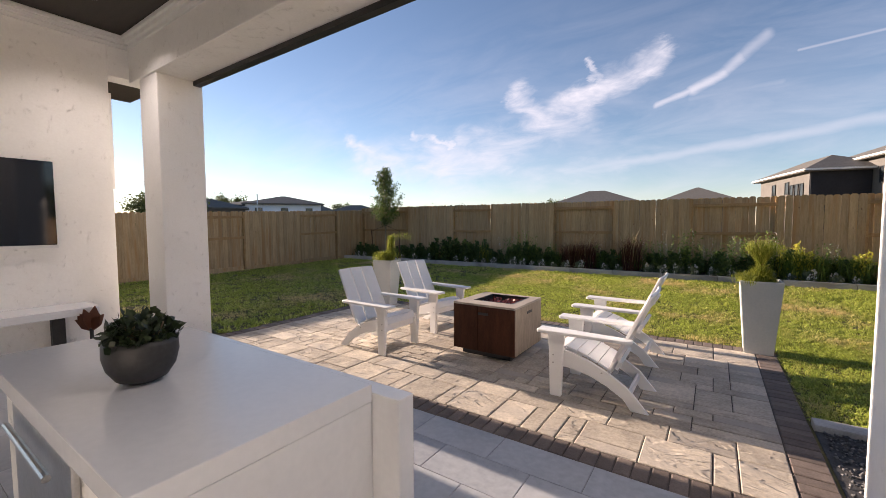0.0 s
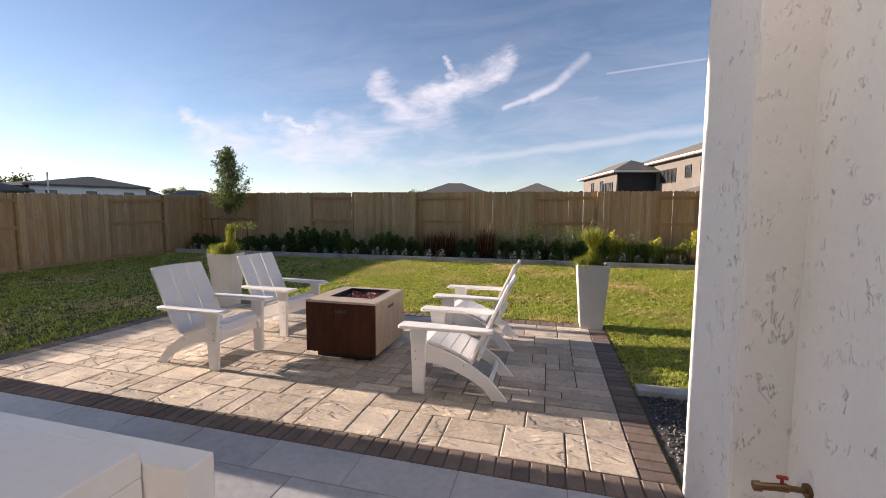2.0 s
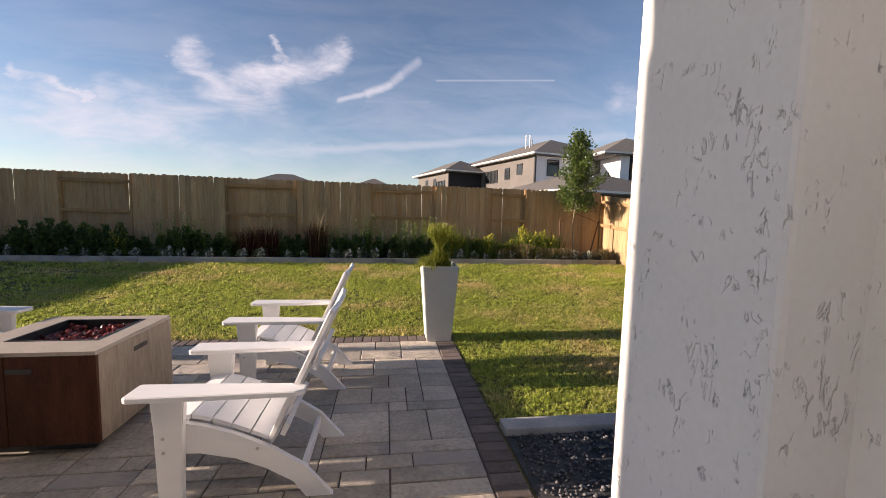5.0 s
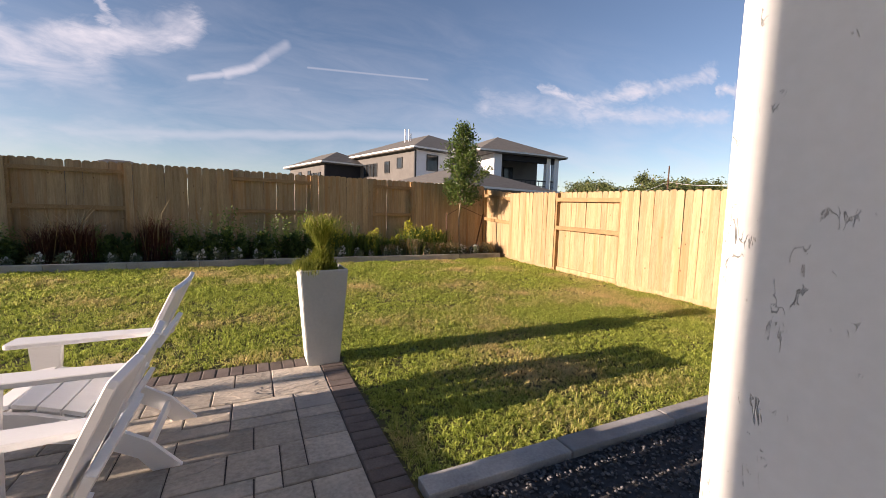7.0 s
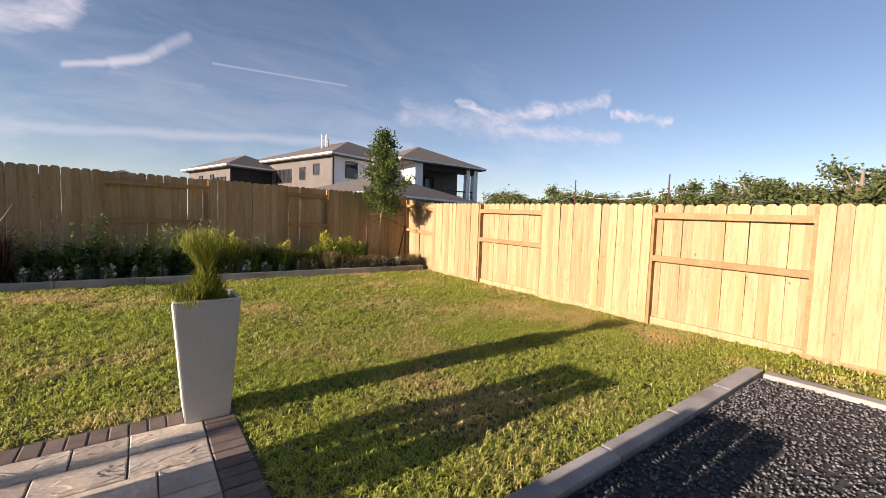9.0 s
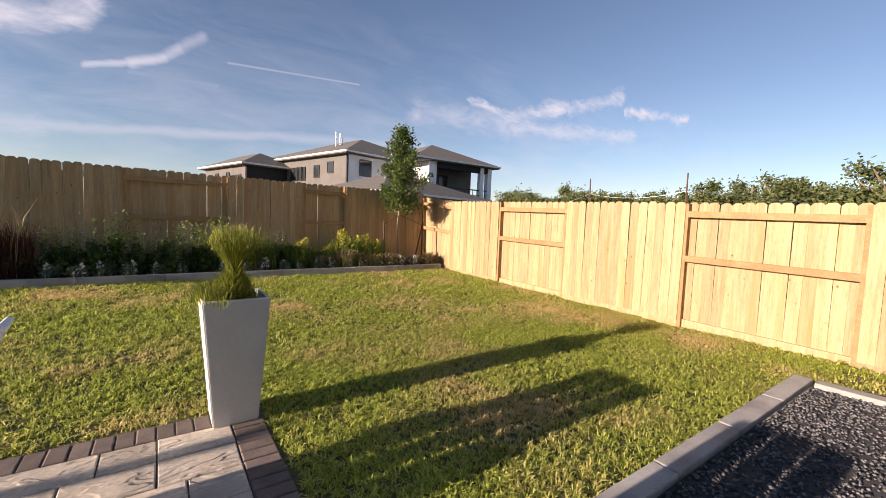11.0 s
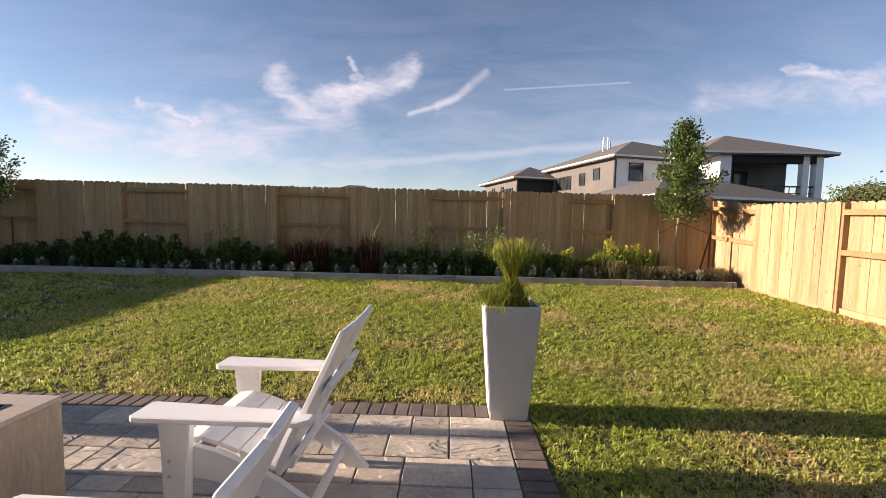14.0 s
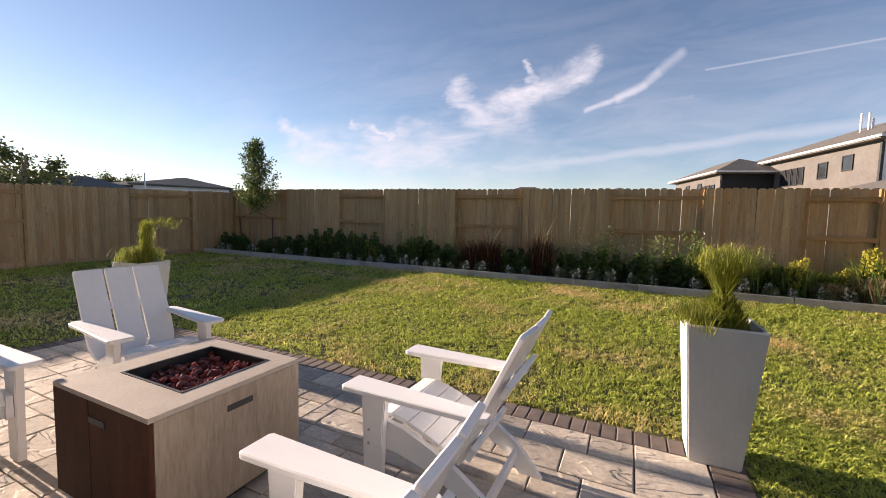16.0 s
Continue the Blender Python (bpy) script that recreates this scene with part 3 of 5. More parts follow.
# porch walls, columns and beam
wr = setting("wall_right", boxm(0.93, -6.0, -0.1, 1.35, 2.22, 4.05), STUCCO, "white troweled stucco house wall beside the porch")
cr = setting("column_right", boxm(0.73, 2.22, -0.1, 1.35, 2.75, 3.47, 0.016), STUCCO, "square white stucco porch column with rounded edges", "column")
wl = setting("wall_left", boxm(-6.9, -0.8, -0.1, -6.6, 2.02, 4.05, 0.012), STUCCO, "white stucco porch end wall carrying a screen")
# unseen rear of this side assumed open, letting sun brighten the porch
setting("wall_left_rear_header", boxm(-6.9, -6.0, 3.47, -6.6, -0.804, 4.05), STUCCO, "white stucco header over the porch side's assumed opening")
setting("wall_left_rear", boxm(-6.9, -6.0, -0.1, -6.6, -5.2, 3.466, 0.012), STUCCO, "white stucco pier assumed at the porch's rear corner", "column")
wlh = setting("wall_left_header", boxm(-6.9, 2.02, 3.52, -6.6, 2.82, 4.05), STUCCO, "white stucco header over the tall slot opening")
cl = setting("column_left", boxm(-6.32, 2.27, -0.1, -5.78, 2.82, 3.468, 0.016), STUCCO, "square white stucco porch column at the open corner", "column")
beam = setting("beam", boxm(-6.6, 2.25, 3.47, 1.35, 2.80, 4.05, 0.012), STUCCO, "white stucco beam across the porch opening", "beam")
setting("wall_back", boxm(-6.9, -6.3, -0.1, 1.35, -6.0, 4.05), STUCCO, "white stucco house wall behind the porch")
setting("ceiling", boxm(-6.9, -6.3, 4.05, 1.35, 2.9, 4.2), CEIL, "dark stained board porch ceiling", "ceiling")
setting("roof", boxm(-7.3, -6.8, 4.22, 1.8, 3.2, 4.4, 0.02), ROOF, "grey shingle porch roof slab", "roof")
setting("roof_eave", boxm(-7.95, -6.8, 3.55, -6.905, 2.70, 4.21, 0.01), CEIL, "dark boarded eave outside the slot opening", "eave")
# unseen pieces added to keep the slot's sunbeam off the right-hand wall
setting("wall_left_return", boxm(-7.9, 1.7, 2.1, -7.6, 2.34, 3.55), STUCCO, "added white stucco block hanging below the eave to stop the sun", "wall")
setting("wall_left_bracket", boxm(-7.6, 1.7, 2.6, -6.9, 2.0, 3.55), STUCCO, "added white stucco bracket joining sun block and end wall", "wall")
track = setting("trim_screen_track", boxm(-5.78, 2.70, 3.405, 0.73, 2.79, 3.468, 0.004), BLACK, "black screen track under the beam's outer edge", "trim")


def crown(name, x0, y0, x1, y1, inward):
    """Crown moulding of three steps under the ceiling."""
    bm = bmesh.new()
    for k, (d, z0, z1) in enumerate(((0.10, 4.0, 4.048), (0.065, 3.95, 4.0), (0.03, 3.90, 3.95))):
        ix, iy = inward[0] * d, inward[1] * d
        add_box(bm, min(x0, x1 + ix if ix else x1), min(y0, y1 + iy) if iy else y0, z0, max(x0, x1 + ix) if ix else x1, max(y0, y1 + iy) if iy else y1, z1, 0.006)
    return setting(name, bm, TRIM, "stepped white crown moulding under the dark ceiling", "moulding")


crown("trim_crown_left", -6.6, -6.0, -6.6, 2.24, (1, 0))
crown("trim_crown_front", -6.49, 2.25, 0.93, 2.25, (0, -1))

# kerb beside the gravel strip
KERB_Y0, KERB_Y1 = 3.97, 4.12
kerb = thing("kerb", "pale grey concrete kerb blocks edging the gravel strip", "kerb", kind="structure")
for k in range(5):
    x0 = 0.75 + k * 0.91
    part("kerb_block", boxm(x0, KERB_Y0, -0.12, x0 + 0.9, KERB_Y1, 0.035, 0.012), CONCRETE, kerb)
for k in range(5):
    part("kerb_block", boxm(5.16, KERB_Y0 - 0.02 - (k + 1) * 0.91, -0.12, 5.31, KERB_Y0 - 0.03 - k * 0.91, 0.035, 0.012), CONCRETE, kerb)
setting("gravel_ground", boxm(0.75, -0.7, -0.12, 5.15, KERB_Y0 - 0.002, -0.012), GRAVEL_BED, "dark crushed stone bed beside the house", "ground")


# ---------- fences ----------
def picket_mesh(h, w=0.134, t=0.016, warp=0.0):
    c = 0.032
    bm = bmesh.new()
    add_prism(bm, [(-w / 2, 0), (w / 2, 0), (w / 2, h - c), (w / 2 - c, h), (-w / 2 + c, h), (-w / 2, h - c)], t)
    return to_mesh("picket", bm, CEDAR)


PICKETS = {}


def fence(name, label, origin, turn, panels, top, base):
    """Panels (a, b, near) along local x; near: pickets on the side towards the yard (-y), else rails show. top, base: heights by x."""
    f = thing(name, label, "fence", at=origin, turn=turn)
    for a, b, near in panels:
        n = max(1, round((b - a) / 0.139))
        pitch = (b - a) / n
        for k in range(n):
            x = a + (k + 0.5) * pitch
            zb = base(x) + 0.10
            h = top(x) - zb + random.uniform(-0.008, 0.008)
            key = (round(h, 2), round(pitch, 3))
            if key not in PICKETS:
                PICKETS[key] = picket_mesh(key[0], pitch - 0.002)
            ob = new("picket", PICKETS[key])
            ob.parent = f
            ob.matrix_local = pose(x, (-0.055 if near else 0.055) + random.uniform(-0.003, 0.003), zb, random.uniform(-0.3, 0.3), random.uniform(-0.25, 0.25), random.uniform(-1.2, 1.2))
        s = 1 if near else -1
        for fr in (0.53, 0.90):
            za, zb2 = base(a) + 0.1 + fr * (top(a) - base(a) - 0.1), base(b) + 0.1 + fr * (top(b) - base(b) - 0.1)
            bm = boxm(0.0, -0.019, -0.044, b - a - 0.012, 0.019, 0.044, 0.004)
            ob = part("rail", bm, CEDAR_DARK, f)
            ob.matrix_local = pose(a + 0.006, s * 0.026, za, 0, -math.degrees(math.atan2(zb2 - za, b - a)), 0)
        bm = boxm(0.0, -0.019, -0.07, b - a - 0.008, 0.019, 0.07, 0.004)
        ob = part("kickboard", bm, CEDAR, f)
        ob.matrix_local = pose(a + 0.004, -0.03 if near else 0.03, base(a) + 0.05, 0, -math.degrees(math.atan2(base(b) - base(a), b - a)), 0)
    for x in sorted({round(p[0], 3) for p in panels} | {round(panels[-1][1], 3)}):
        part("post", boxm(x - 0.045, -0.044, base(x) - 0.2, x + 0.045, 0.044, top(x) - 0.02, 0.005), CEDAR_DARK, f)
    return f


fence("fence", "tall natural cedar picket fence with rails on alternate panels", (0, 12.95, 0), 0,
      [(-13.05, -10.4, False), (-10.4, -8.2, True), (-8.2, -6.5, False), (-6.5, -4.27, True), (-4.27, -2.43, False), (-2.43, -0.45, True), (-0.45, 1.38, False), (1.38, 2.93, True), (2.93, 4.05, False), (4.05, 6.36, True)],
      lambda x: 2.225 - 0.0062 * x, lambda x: 0.10)
# the side fences run along y; their local x runs towards -y on the right side and +y on the left
fence("fence", "sunlit cedar picket fence along the lawn with dog-eared tops", (6.43, 12.95, 0), -90,
      [(0.06, 1.5, False), (1.5, 3.3, True), (3.3, 5.15, False), (5.15, 7.22, True), (7.22, 9.1, False), (9.1, 11.2, True), (11.2, 13.3, False), (13.3, 15.6, True)],
      lambda s: 2.09 - 0.15 * min(s, 1.5) / 1.5 - 0.0205 * max(0.0, s - 1.5), lambda s: 0.11 - 0.0175 * min(s, 9.5))
fence("fence", "shaded cedar picket fence along the lawn's far side", (-13.1, -1.0, 0), 90,
      [(0.0, 2.2, True), (2.2, 4.1, False), (4.1, 6.2, True), (6.2, 8.45, False), (8.45, 10.6, True), (10.6, 12.45, False), (12.45, 13.9, True)],
      lambda s: 1.86 + 0.034 * max(0.0, s - 4.0), lambda s: lawn_z(s - 1.0) + 0.02)


# ---------- planting bed ----------
BED_Y, BED_Z = 11.74, 0.22
bed = setting("planting_bed", boxm(-13.0, BED_Y + 0.1, 0.0, 6.3, 12.86, BED_Z), MULCH, "raised bed of dark bark mulch along the fence", "planting bed")
edging = thing("bed_edging", "grey concrete edging blocks with pale top edges fronting the bed", "edging", kind="structure")
x = -13.0
while x < 6.28:
    w = min(1.2, 6.3 - x)
    part("edging_block", boxm(x + 0.004, BED_Y + random.uniform(-0.006, 0.006), -0.02, x + w - 0.004, BED_Y + 0.1, BED_Z + 0.035, 0.010), CONCRETE, edging)
    x += w


# ---------- chairs ----------
def chair():
    """White slatted garden chair; origin on the ground between the front legs, facing +x."""
    c = thing("adirondack_chair", "white poly-lumber slatted lounge chair on the paver patio", "chair", "chairs round the fire pit")
    for s in (-1, 1):
        b2 = bmesh.new()
        add_prism(b2, [(-0.05, 0), (0.05, 0), (0.062, 0.40), (0.075, 0.567), (-0.075, 0.567), (-0.062, 0.40)], 0.042, Matrix.Translation((0, s * 0.305, 0)))
        bmesh.ops.bevel(b2, geom=list(b2.edges), offset=0.005, segments=2, affect="EDGES")
        part("front_leg", b2, WHITE_POLY, c)
        bm = bmesh.new()
        top = [(0.05, 0.40), (-0.05, 0.415), (-0.15, 0.395), (-0.30, 0.34), (-0.45, 0.265), (-0.60, 0.165), (-0.68, 0.07), (-0.74, 0.0)]
        bot = [(-0.61, 0.0), (-0.55, 0.085), (-0.42, 0.165), (-0.28, 0.225), (-0.12, 0.262), (0.05, 0.27)]
        add_prism(bm, top + bot, 0.03, Matrix.Translation((0, s * 0.266, 0)))
        part("side_stringer", bm, WHITE_POLY, c)
        bm = bmesh.new()
        out = [(0.16, -0.075), (0.16, 0.055), (0.145, 0.07), (-0.58, 0.06), (-0.62, 0.035), (-0.62, -0.02), (-0.58, -0.04), (-0.1, -0.075), (0.145, -0.085)]
        b2 = bmesh.new()
        add_prism(b2, out, 0.028)
        bmesh.ops.transform(b2, matrix=Matrix.Translation((0, s * 0.315, 0.582)) @ Matrix.Scale(s, 4, (0, 1, 0)) @ Matrix.Rotation(radians(-90), 4, "X"), verts=b2.verts)
        bmesh.ops.bevel(b2, geom=list(b2.edges), offset=0.005, segments=1, affect="EDGES")
        part("armrest", b2, WHITE_POLY, c)
    # curved seat of six slats
    path = [(0.045, 0.345), (0.02, 0.425), (-0.07, 0.435), (-0.16, 0.412), (-0.25, 0.38), (-0.34, 0.343), (-0.43, 0.30)]
    for (x0, z0), (x1, z1) in zip(path, path[1:]):
        ln, an = math.hypot(x1 - x0, z1 - z0), math.atan2(z1 - z0, x1 - x0)
        bm = boxm(-ln / 2 + 0.003, -0.249, -0.011, ln / 2 - 0.003, 0.249, 0.011, 0.004, Matrix.Translation(((x0 + x1) / 2, 0, (z0 + z1) / 2)) @ Matrix.Rotation(-an, 4, "Y"))
        part("seat_slat", bm, WHITE_POLY, c)
    # raked back of three wide boards, the outer two turned slightly inwards
    lean = Matrix.Translation((-0.42, 0, 0.24)) @ Matrix.Rotation(radians(-25), 4, "Y")
    for k in (-1, 0, 1):
        if k == 0:
            out = [(-0.088, 0.0), (0.088, 0.0), (0.092, 0.80), (-0.092, 0.80)]
        else:
            out = [(-0.085 * k, 0.0), (0.02 * k, 0.01), (0.075 * k, 0.07), (0.10 * k, 0.16), (0.104 * k, 0.30), (0.10 * k, 0.778), (0.09 * k, 0.79), (-0.09 * k, 0.80)]
            out = out if k == 1 else out[::-1]
        b2 = bmesh.new()
        add_prism(b2, out, 0.026)
        bmesh.ops.bevel(b2, geom=list(b2.edges), offset=0.004, segments=1, affect="EDGES")
        m = lean @ Matrix.Translation((0.007 * abs(k), k * 0.195, 0)) @ Matrix.Rotation(radians(90 - 4 * k), 4, "Z")
        bmesh.ops.transform(b2, matrix=m, verts=b2.verts)
        part("back_board", b2, WHITE_POLY, c)
    for h in (0.13, 0.50):
        bm = boxm(-0.045, -0.25, h - 0.035, -0.018, 0.25, h + 0.035, 0.004, lean)
        part("back_brace", bm, WHITE_POLY, c)
    part("stretcher", boxm(-0.60, -0.25, 0.085, -0.575, 0.25, 0.145, 0.004), WHITE_POLY, c)
    part("front_apron", boxm(0.0, -0.282, 0.27, 0.024, 0.282, 0.34, 0.004), WHITE_POLY, c)
    for s in (-1, 1):
        for xx, zz in ((0.02, 0.30), (0.02, 0.37), (-0.38, 0.27)):
            bm = bmesh.new()
            yy = s * (0.327 if xx > 0 else 0.281)
            add_tube(bm, [(xx, yy, zz), (xx, yy + s * 0.006, zz)], [0.008, 0.007], 8)
            part("bolt", bm, STEEL, c, "steel bolt head")
    return c


chair_a = chair()
chair_a.matrix_world = pose(-1.04, 3.80, 0, 0, 0, 180)
copy_thing(chair_a, pose(-1.09, 5.04, 0, 0, 0, 179))
copy_thing(chair_a, pose(-3.09, 3.75, 0, 0, 0, 0))
copy_thing(chair_a, pose(-3.11, 4.86, 0, 0, 0, -6))


# ---------- fire pit ----------
def fire_pit():
    X0, X1, Y0, Y1, H = -2.44, -1.66, 3.99, 4.78, 0.60
    p = thing("fire_pit", "square fire pit with driftwood-grain sides, brown front and red lava glass", "fire pit")
    part("plinth", boxm(X0 + 0.07, Y0 + 0.09, 0, X1 - 0.09, Y1 - 0.07, 0.09), BLACK, p, "recessed black base")
    part("side_panel", boxm(X1 - 0.03, Y0 + 0.018, 0.08, X1, Y1, H - 0.002, 0.004), PIT_WOOD, p)
    part("side_panel", boxm(X0, Y0 + 0.018, 0.08, X0 + 0.03, Y1, H - 0.002, 0.004), PIT_WOOD, p)
    part("back_panel", boxm(X0 + 0.03, Y1 - 0.03, 0.08, X1 - 0.03, Y1, H - 0.002), PIT_WOOD, p)
    for a, b in ((X0, X0 + 0.318), (X0 + 0.324, X1)):
        part("front_panel", boxm(a, Y0 - 0.004, 0.08, b, Y0 + 0.016, H - 0.002, 0.003), PIT_DARK, p, "dark rust-brown front panel")
    ix0, ix1, iy0, iy1 = X0 + 0.16, X1 - 0.12, Y0 + 0.20, Y1 - 0.10
    t0, t1 = H - 0.001, H + 0.022
    for q in ((X0, Y0 - 0.004, X1, iy0), (X0, iy1, X1, Y1), (X0, iy0, ix0, iy1), (ix1, iy0, X1, iy1)):
        part("top_slab", boxm(q[0], q[1], t0, q[2], q[3], t1, 0.0015), PIT_TOP, p, "taupe concrete-look top")
    bm = bmesh.new()
    e = 0.012
    for q in ((ix0, iy0, ix1, iy0 + e), (ix0, iy1 - e, ix1, iy1), (ix0, iy0 + e, ix0 + e, iy1 - e), (ix1 - e, iy0 + e, ix1, iy1 - e)):
        add_box(bm, q[0], q[1], H - 0.09, q[2], q[3], t1 + 0.003)
    part("burner_rim", bm, BLACK, p)
    part("burner_pan", boxm(ix0, iy0, H - 0.1, ix1, iy1, H - 0.085), BLACK, p)
    rng = np.random.default_rng(5)
    bm = bmesh.new()
    for k in range(420):
        r = rng.uniform(0.012, 0.026)
        m = Matrix.Translation((rng.uniform(ix0 + 0.03, ix1 - 0.03), rng.uniform(iy0 + 0.03, iy1 - 0.03), H - 0.07 + rng.uniform(0, 0.055))) @ Euler(rng.uniform(0, 6, 3)).to_matrix().to_4x4() @ Matrix.Diagonal((1.3, 0.9, 0.7, 1))
        bmesh.ops.create_icosphere(bm, subdivisions=1, radius=r, matrix=m)
    ob = part("lava_glass", bm, LAVA, p, "heap of dark red lava glass")
    ob["kind"] = "stuff"
    part("handle_slot", boxm(X1 - 0.002, 4.33, 0.50, X1 + 0.004, 4.47, 0.53, 0.002), BLACK, p)
    part("handle_slot", boxm(X0 + 0.33, Y0 - 0.009, 0.50, X0 + 0.46, Y0 - 0.003, 0.53, 0.002), BLACK, p)
    return p


fire_pit()


# ---------- planters ----------
def planter_mesh():
    bm = bmesh.new()
    h, b, t, w = 0.86, 0.135, 0.2, 0.02
    rings = []
    for z, r in ((0, b), (0.012, b + 0.004), (h - 0.01, t), (h, t - 0.004), (h, t - w), (h - 0.06, t - w - 0.008)):
        rings.append([bm.verts.new((sx * r, sy * r, z)) for sx, sy in ((-1, -1), (1, -1), (1, 1), (-1, 1))])
    for r0, r1 in zip(rings, rings[1:]):
        for k in range(4):
            bm.faces.new((r0[k], r0[(k + 1) % 4], r1[(k + 1) % 4], r1[k]))
    bm.faces.new(rings[0][::-1])
    bm.faces.new(rings[-1])
    bmesh.ops.bevel(bm, geom=[e for e in bm.edges if abs((e.verts[0].co - e.verts[1].co).normalized().z) > 0.9], offset=0.008, segments=2, affect="EDGES")
    return to_mesh("body", bm, PLANTER)


def fern_grass(rng, waisted):
    """Feathery grass tied at a waist, with a loose skirt below and a spray above."""
    ch = []
    if waisted:
        # a mound drawn in to the waist
        n = 2600
        z = 0.19 * rng.uniform(0, 1, n) ** 1.2
        r = 0.145 * (1 - z / 0.21) ** 0.6 + 0.012
        a, q = rng.uniform(0, 6.283, n), np.sqrt(rng.uniform(0.1, 1, n))
        ch.append(blades_np(rng, np.stack([r * np.cos(a) * q, r * np.sin(a) * q, z], 1), 0.085, 0.0045, 1.3, 0.25))
        # the spray above it, fanning out
        m = 1500
        ch.append(blades_np(rng, np.stack([rng.normal(0, 0.013, m), rng.normal(0, 0.013, m), rng.uniform(0.21, 0.27, m)], 1), 0.27, 0.0045, 1.05, 0.22))
        ch.append(blades_np(rng, np.stack([rng.normal(0, 0.07, 700), rng.normal(0, 0.07, 700), rng.uniform(0.36, 0.46, 700)], 1), 0.11, 0.004, 0.9, 0.2))
        # a skirt spilling over the rim
        ch.append(blades_np(rng, np.stack([rng.normal(-0.12, 0.05, 1100), rng.normal(-0.05, 0.08, 1100), rng.uniform(0.02, 0.07, 1100)], 1), 0.13, 0.0045, 1.1, 0.4))
    else:
        ch.append(blades_np(rng, np.stack([rng.normal(-0.03, 0.085, 1800), rng.normal(0, 0.085, 1800), rng.uniform(0.02, 0.14, 1800)], 1), 0.14, 0.006, 1.0, 0.35))
        # one bundle leaning up, its plumes trailing to one side
        z = rng.uniform(0, 0.46, 1500)
        ch.append(blades_np(rng, np.stack([0.06 + z * 0.14 + rng.normal(0, 0.028, 1500), rng.normal(0, 0.028, 1500), z], 1), 0.12, 0.005, 0.8, 0.2))
        u = rng.uniform(0, 1, 320)
        ch.append(blades_np(rng, np.stack([0.12 + 0.42 * u, 0.10 * u + rng.normal(0, 0.03, 320), 0.48 + 0.14 * u - 0.14 * u * u + rng.normal(0, 0.035, 320)], 1), 0.05, 0.004, 1.4, 0.5))
    return join_np(ch)


PL = planter_mesh()
for at, turn, waist, lab in (((0.56, 6.03, 0.0), 0, True, "feathery green grass tied at its waist in the planter"), ((-5.12, 5.78, 0), 10, False, "loose straw-green feathery grass spilling over the planter rim")):
    p = thing("planter", "tall tapered square planter of pale grey fibrestone", "planter", "tall planters", at=at, turn=turn)
    part("body", PL, PLANTER, p)
    part("soil", boxm(-0.17, -0.17, 0.78, 0.17, 0.17, 0.81), MULCH, p)
    v, f = fern_grass(np.random.default_rng(11 + waist), waist)
    pl = thing("ornamental_grass", lab, "plant", at=(at[0], at[1], 0.80), turn=0)
    part("blades", mesh_np("blades", v, f, L_FERN), L_FERN, pl)
    if waist:
        v, f = blades_np(np.random.default_rng(3), np.stack([np.random.default_rng(4).normal(0, 0.02, 90), np.random.default_rng(5).normal(0, 0.02, 90), np.full(90, 0.29)], 1), 0.27, 0.004, 0.75)
        bm = bmesh.new()
        add_tube(bm, [(0.03 * math.cos(k), 0.03 * math.sin(k), 0.245) for k in np.linspace(0, 6.6, 14)], [0.007] * 14, 6)
        part("twine", bm, STAKE, pl, "brown twine round the waist")
        part("seed_heads", mesh_np("seed_heads", v, f, L_STRAW), L_STRAW, pl, "reddish straw seed heads")


# ---------- outdoor kitchen island ----------
island = thing("kitchen_island", "white outdoor kitchen island with a thick quartz top", "kitchen island")
part("body", boxm(-2.60, 0.40, 0.0, -1.016, 1.10, 0.85, 0.004), STUCCO, island)
part("countertop", boxm(-2.66, 0.35, 0.852, -0.97, 1.12, 0.92, 0.004), QUARTZ, island, "thick white quartz top")
part("end_panel", boxm(-1.013, 0.352, 0.0, -0.971, 1.119, 0.851, 0.002), QUARTZ, island)
part("rear_ledge", boxm(-2.66, 1.124, 0.0, -0.84, 1.21, 0.885, 0.006), QUARTZ, island)
fr = part("appliance_door", boxm(-2.3, 0.375, 0.1, -1.5, 0.398, 0.80, 0.006), STEEL, island, "brushed steel appliance door")
bm = bmesh.new()
add_tube(bm, [(-2.2, 0.34, 0.74), (-1.6, 0.34, 0.74)], [0.012, 0.012], 10)
part("handle", bm, STEEL, fr)


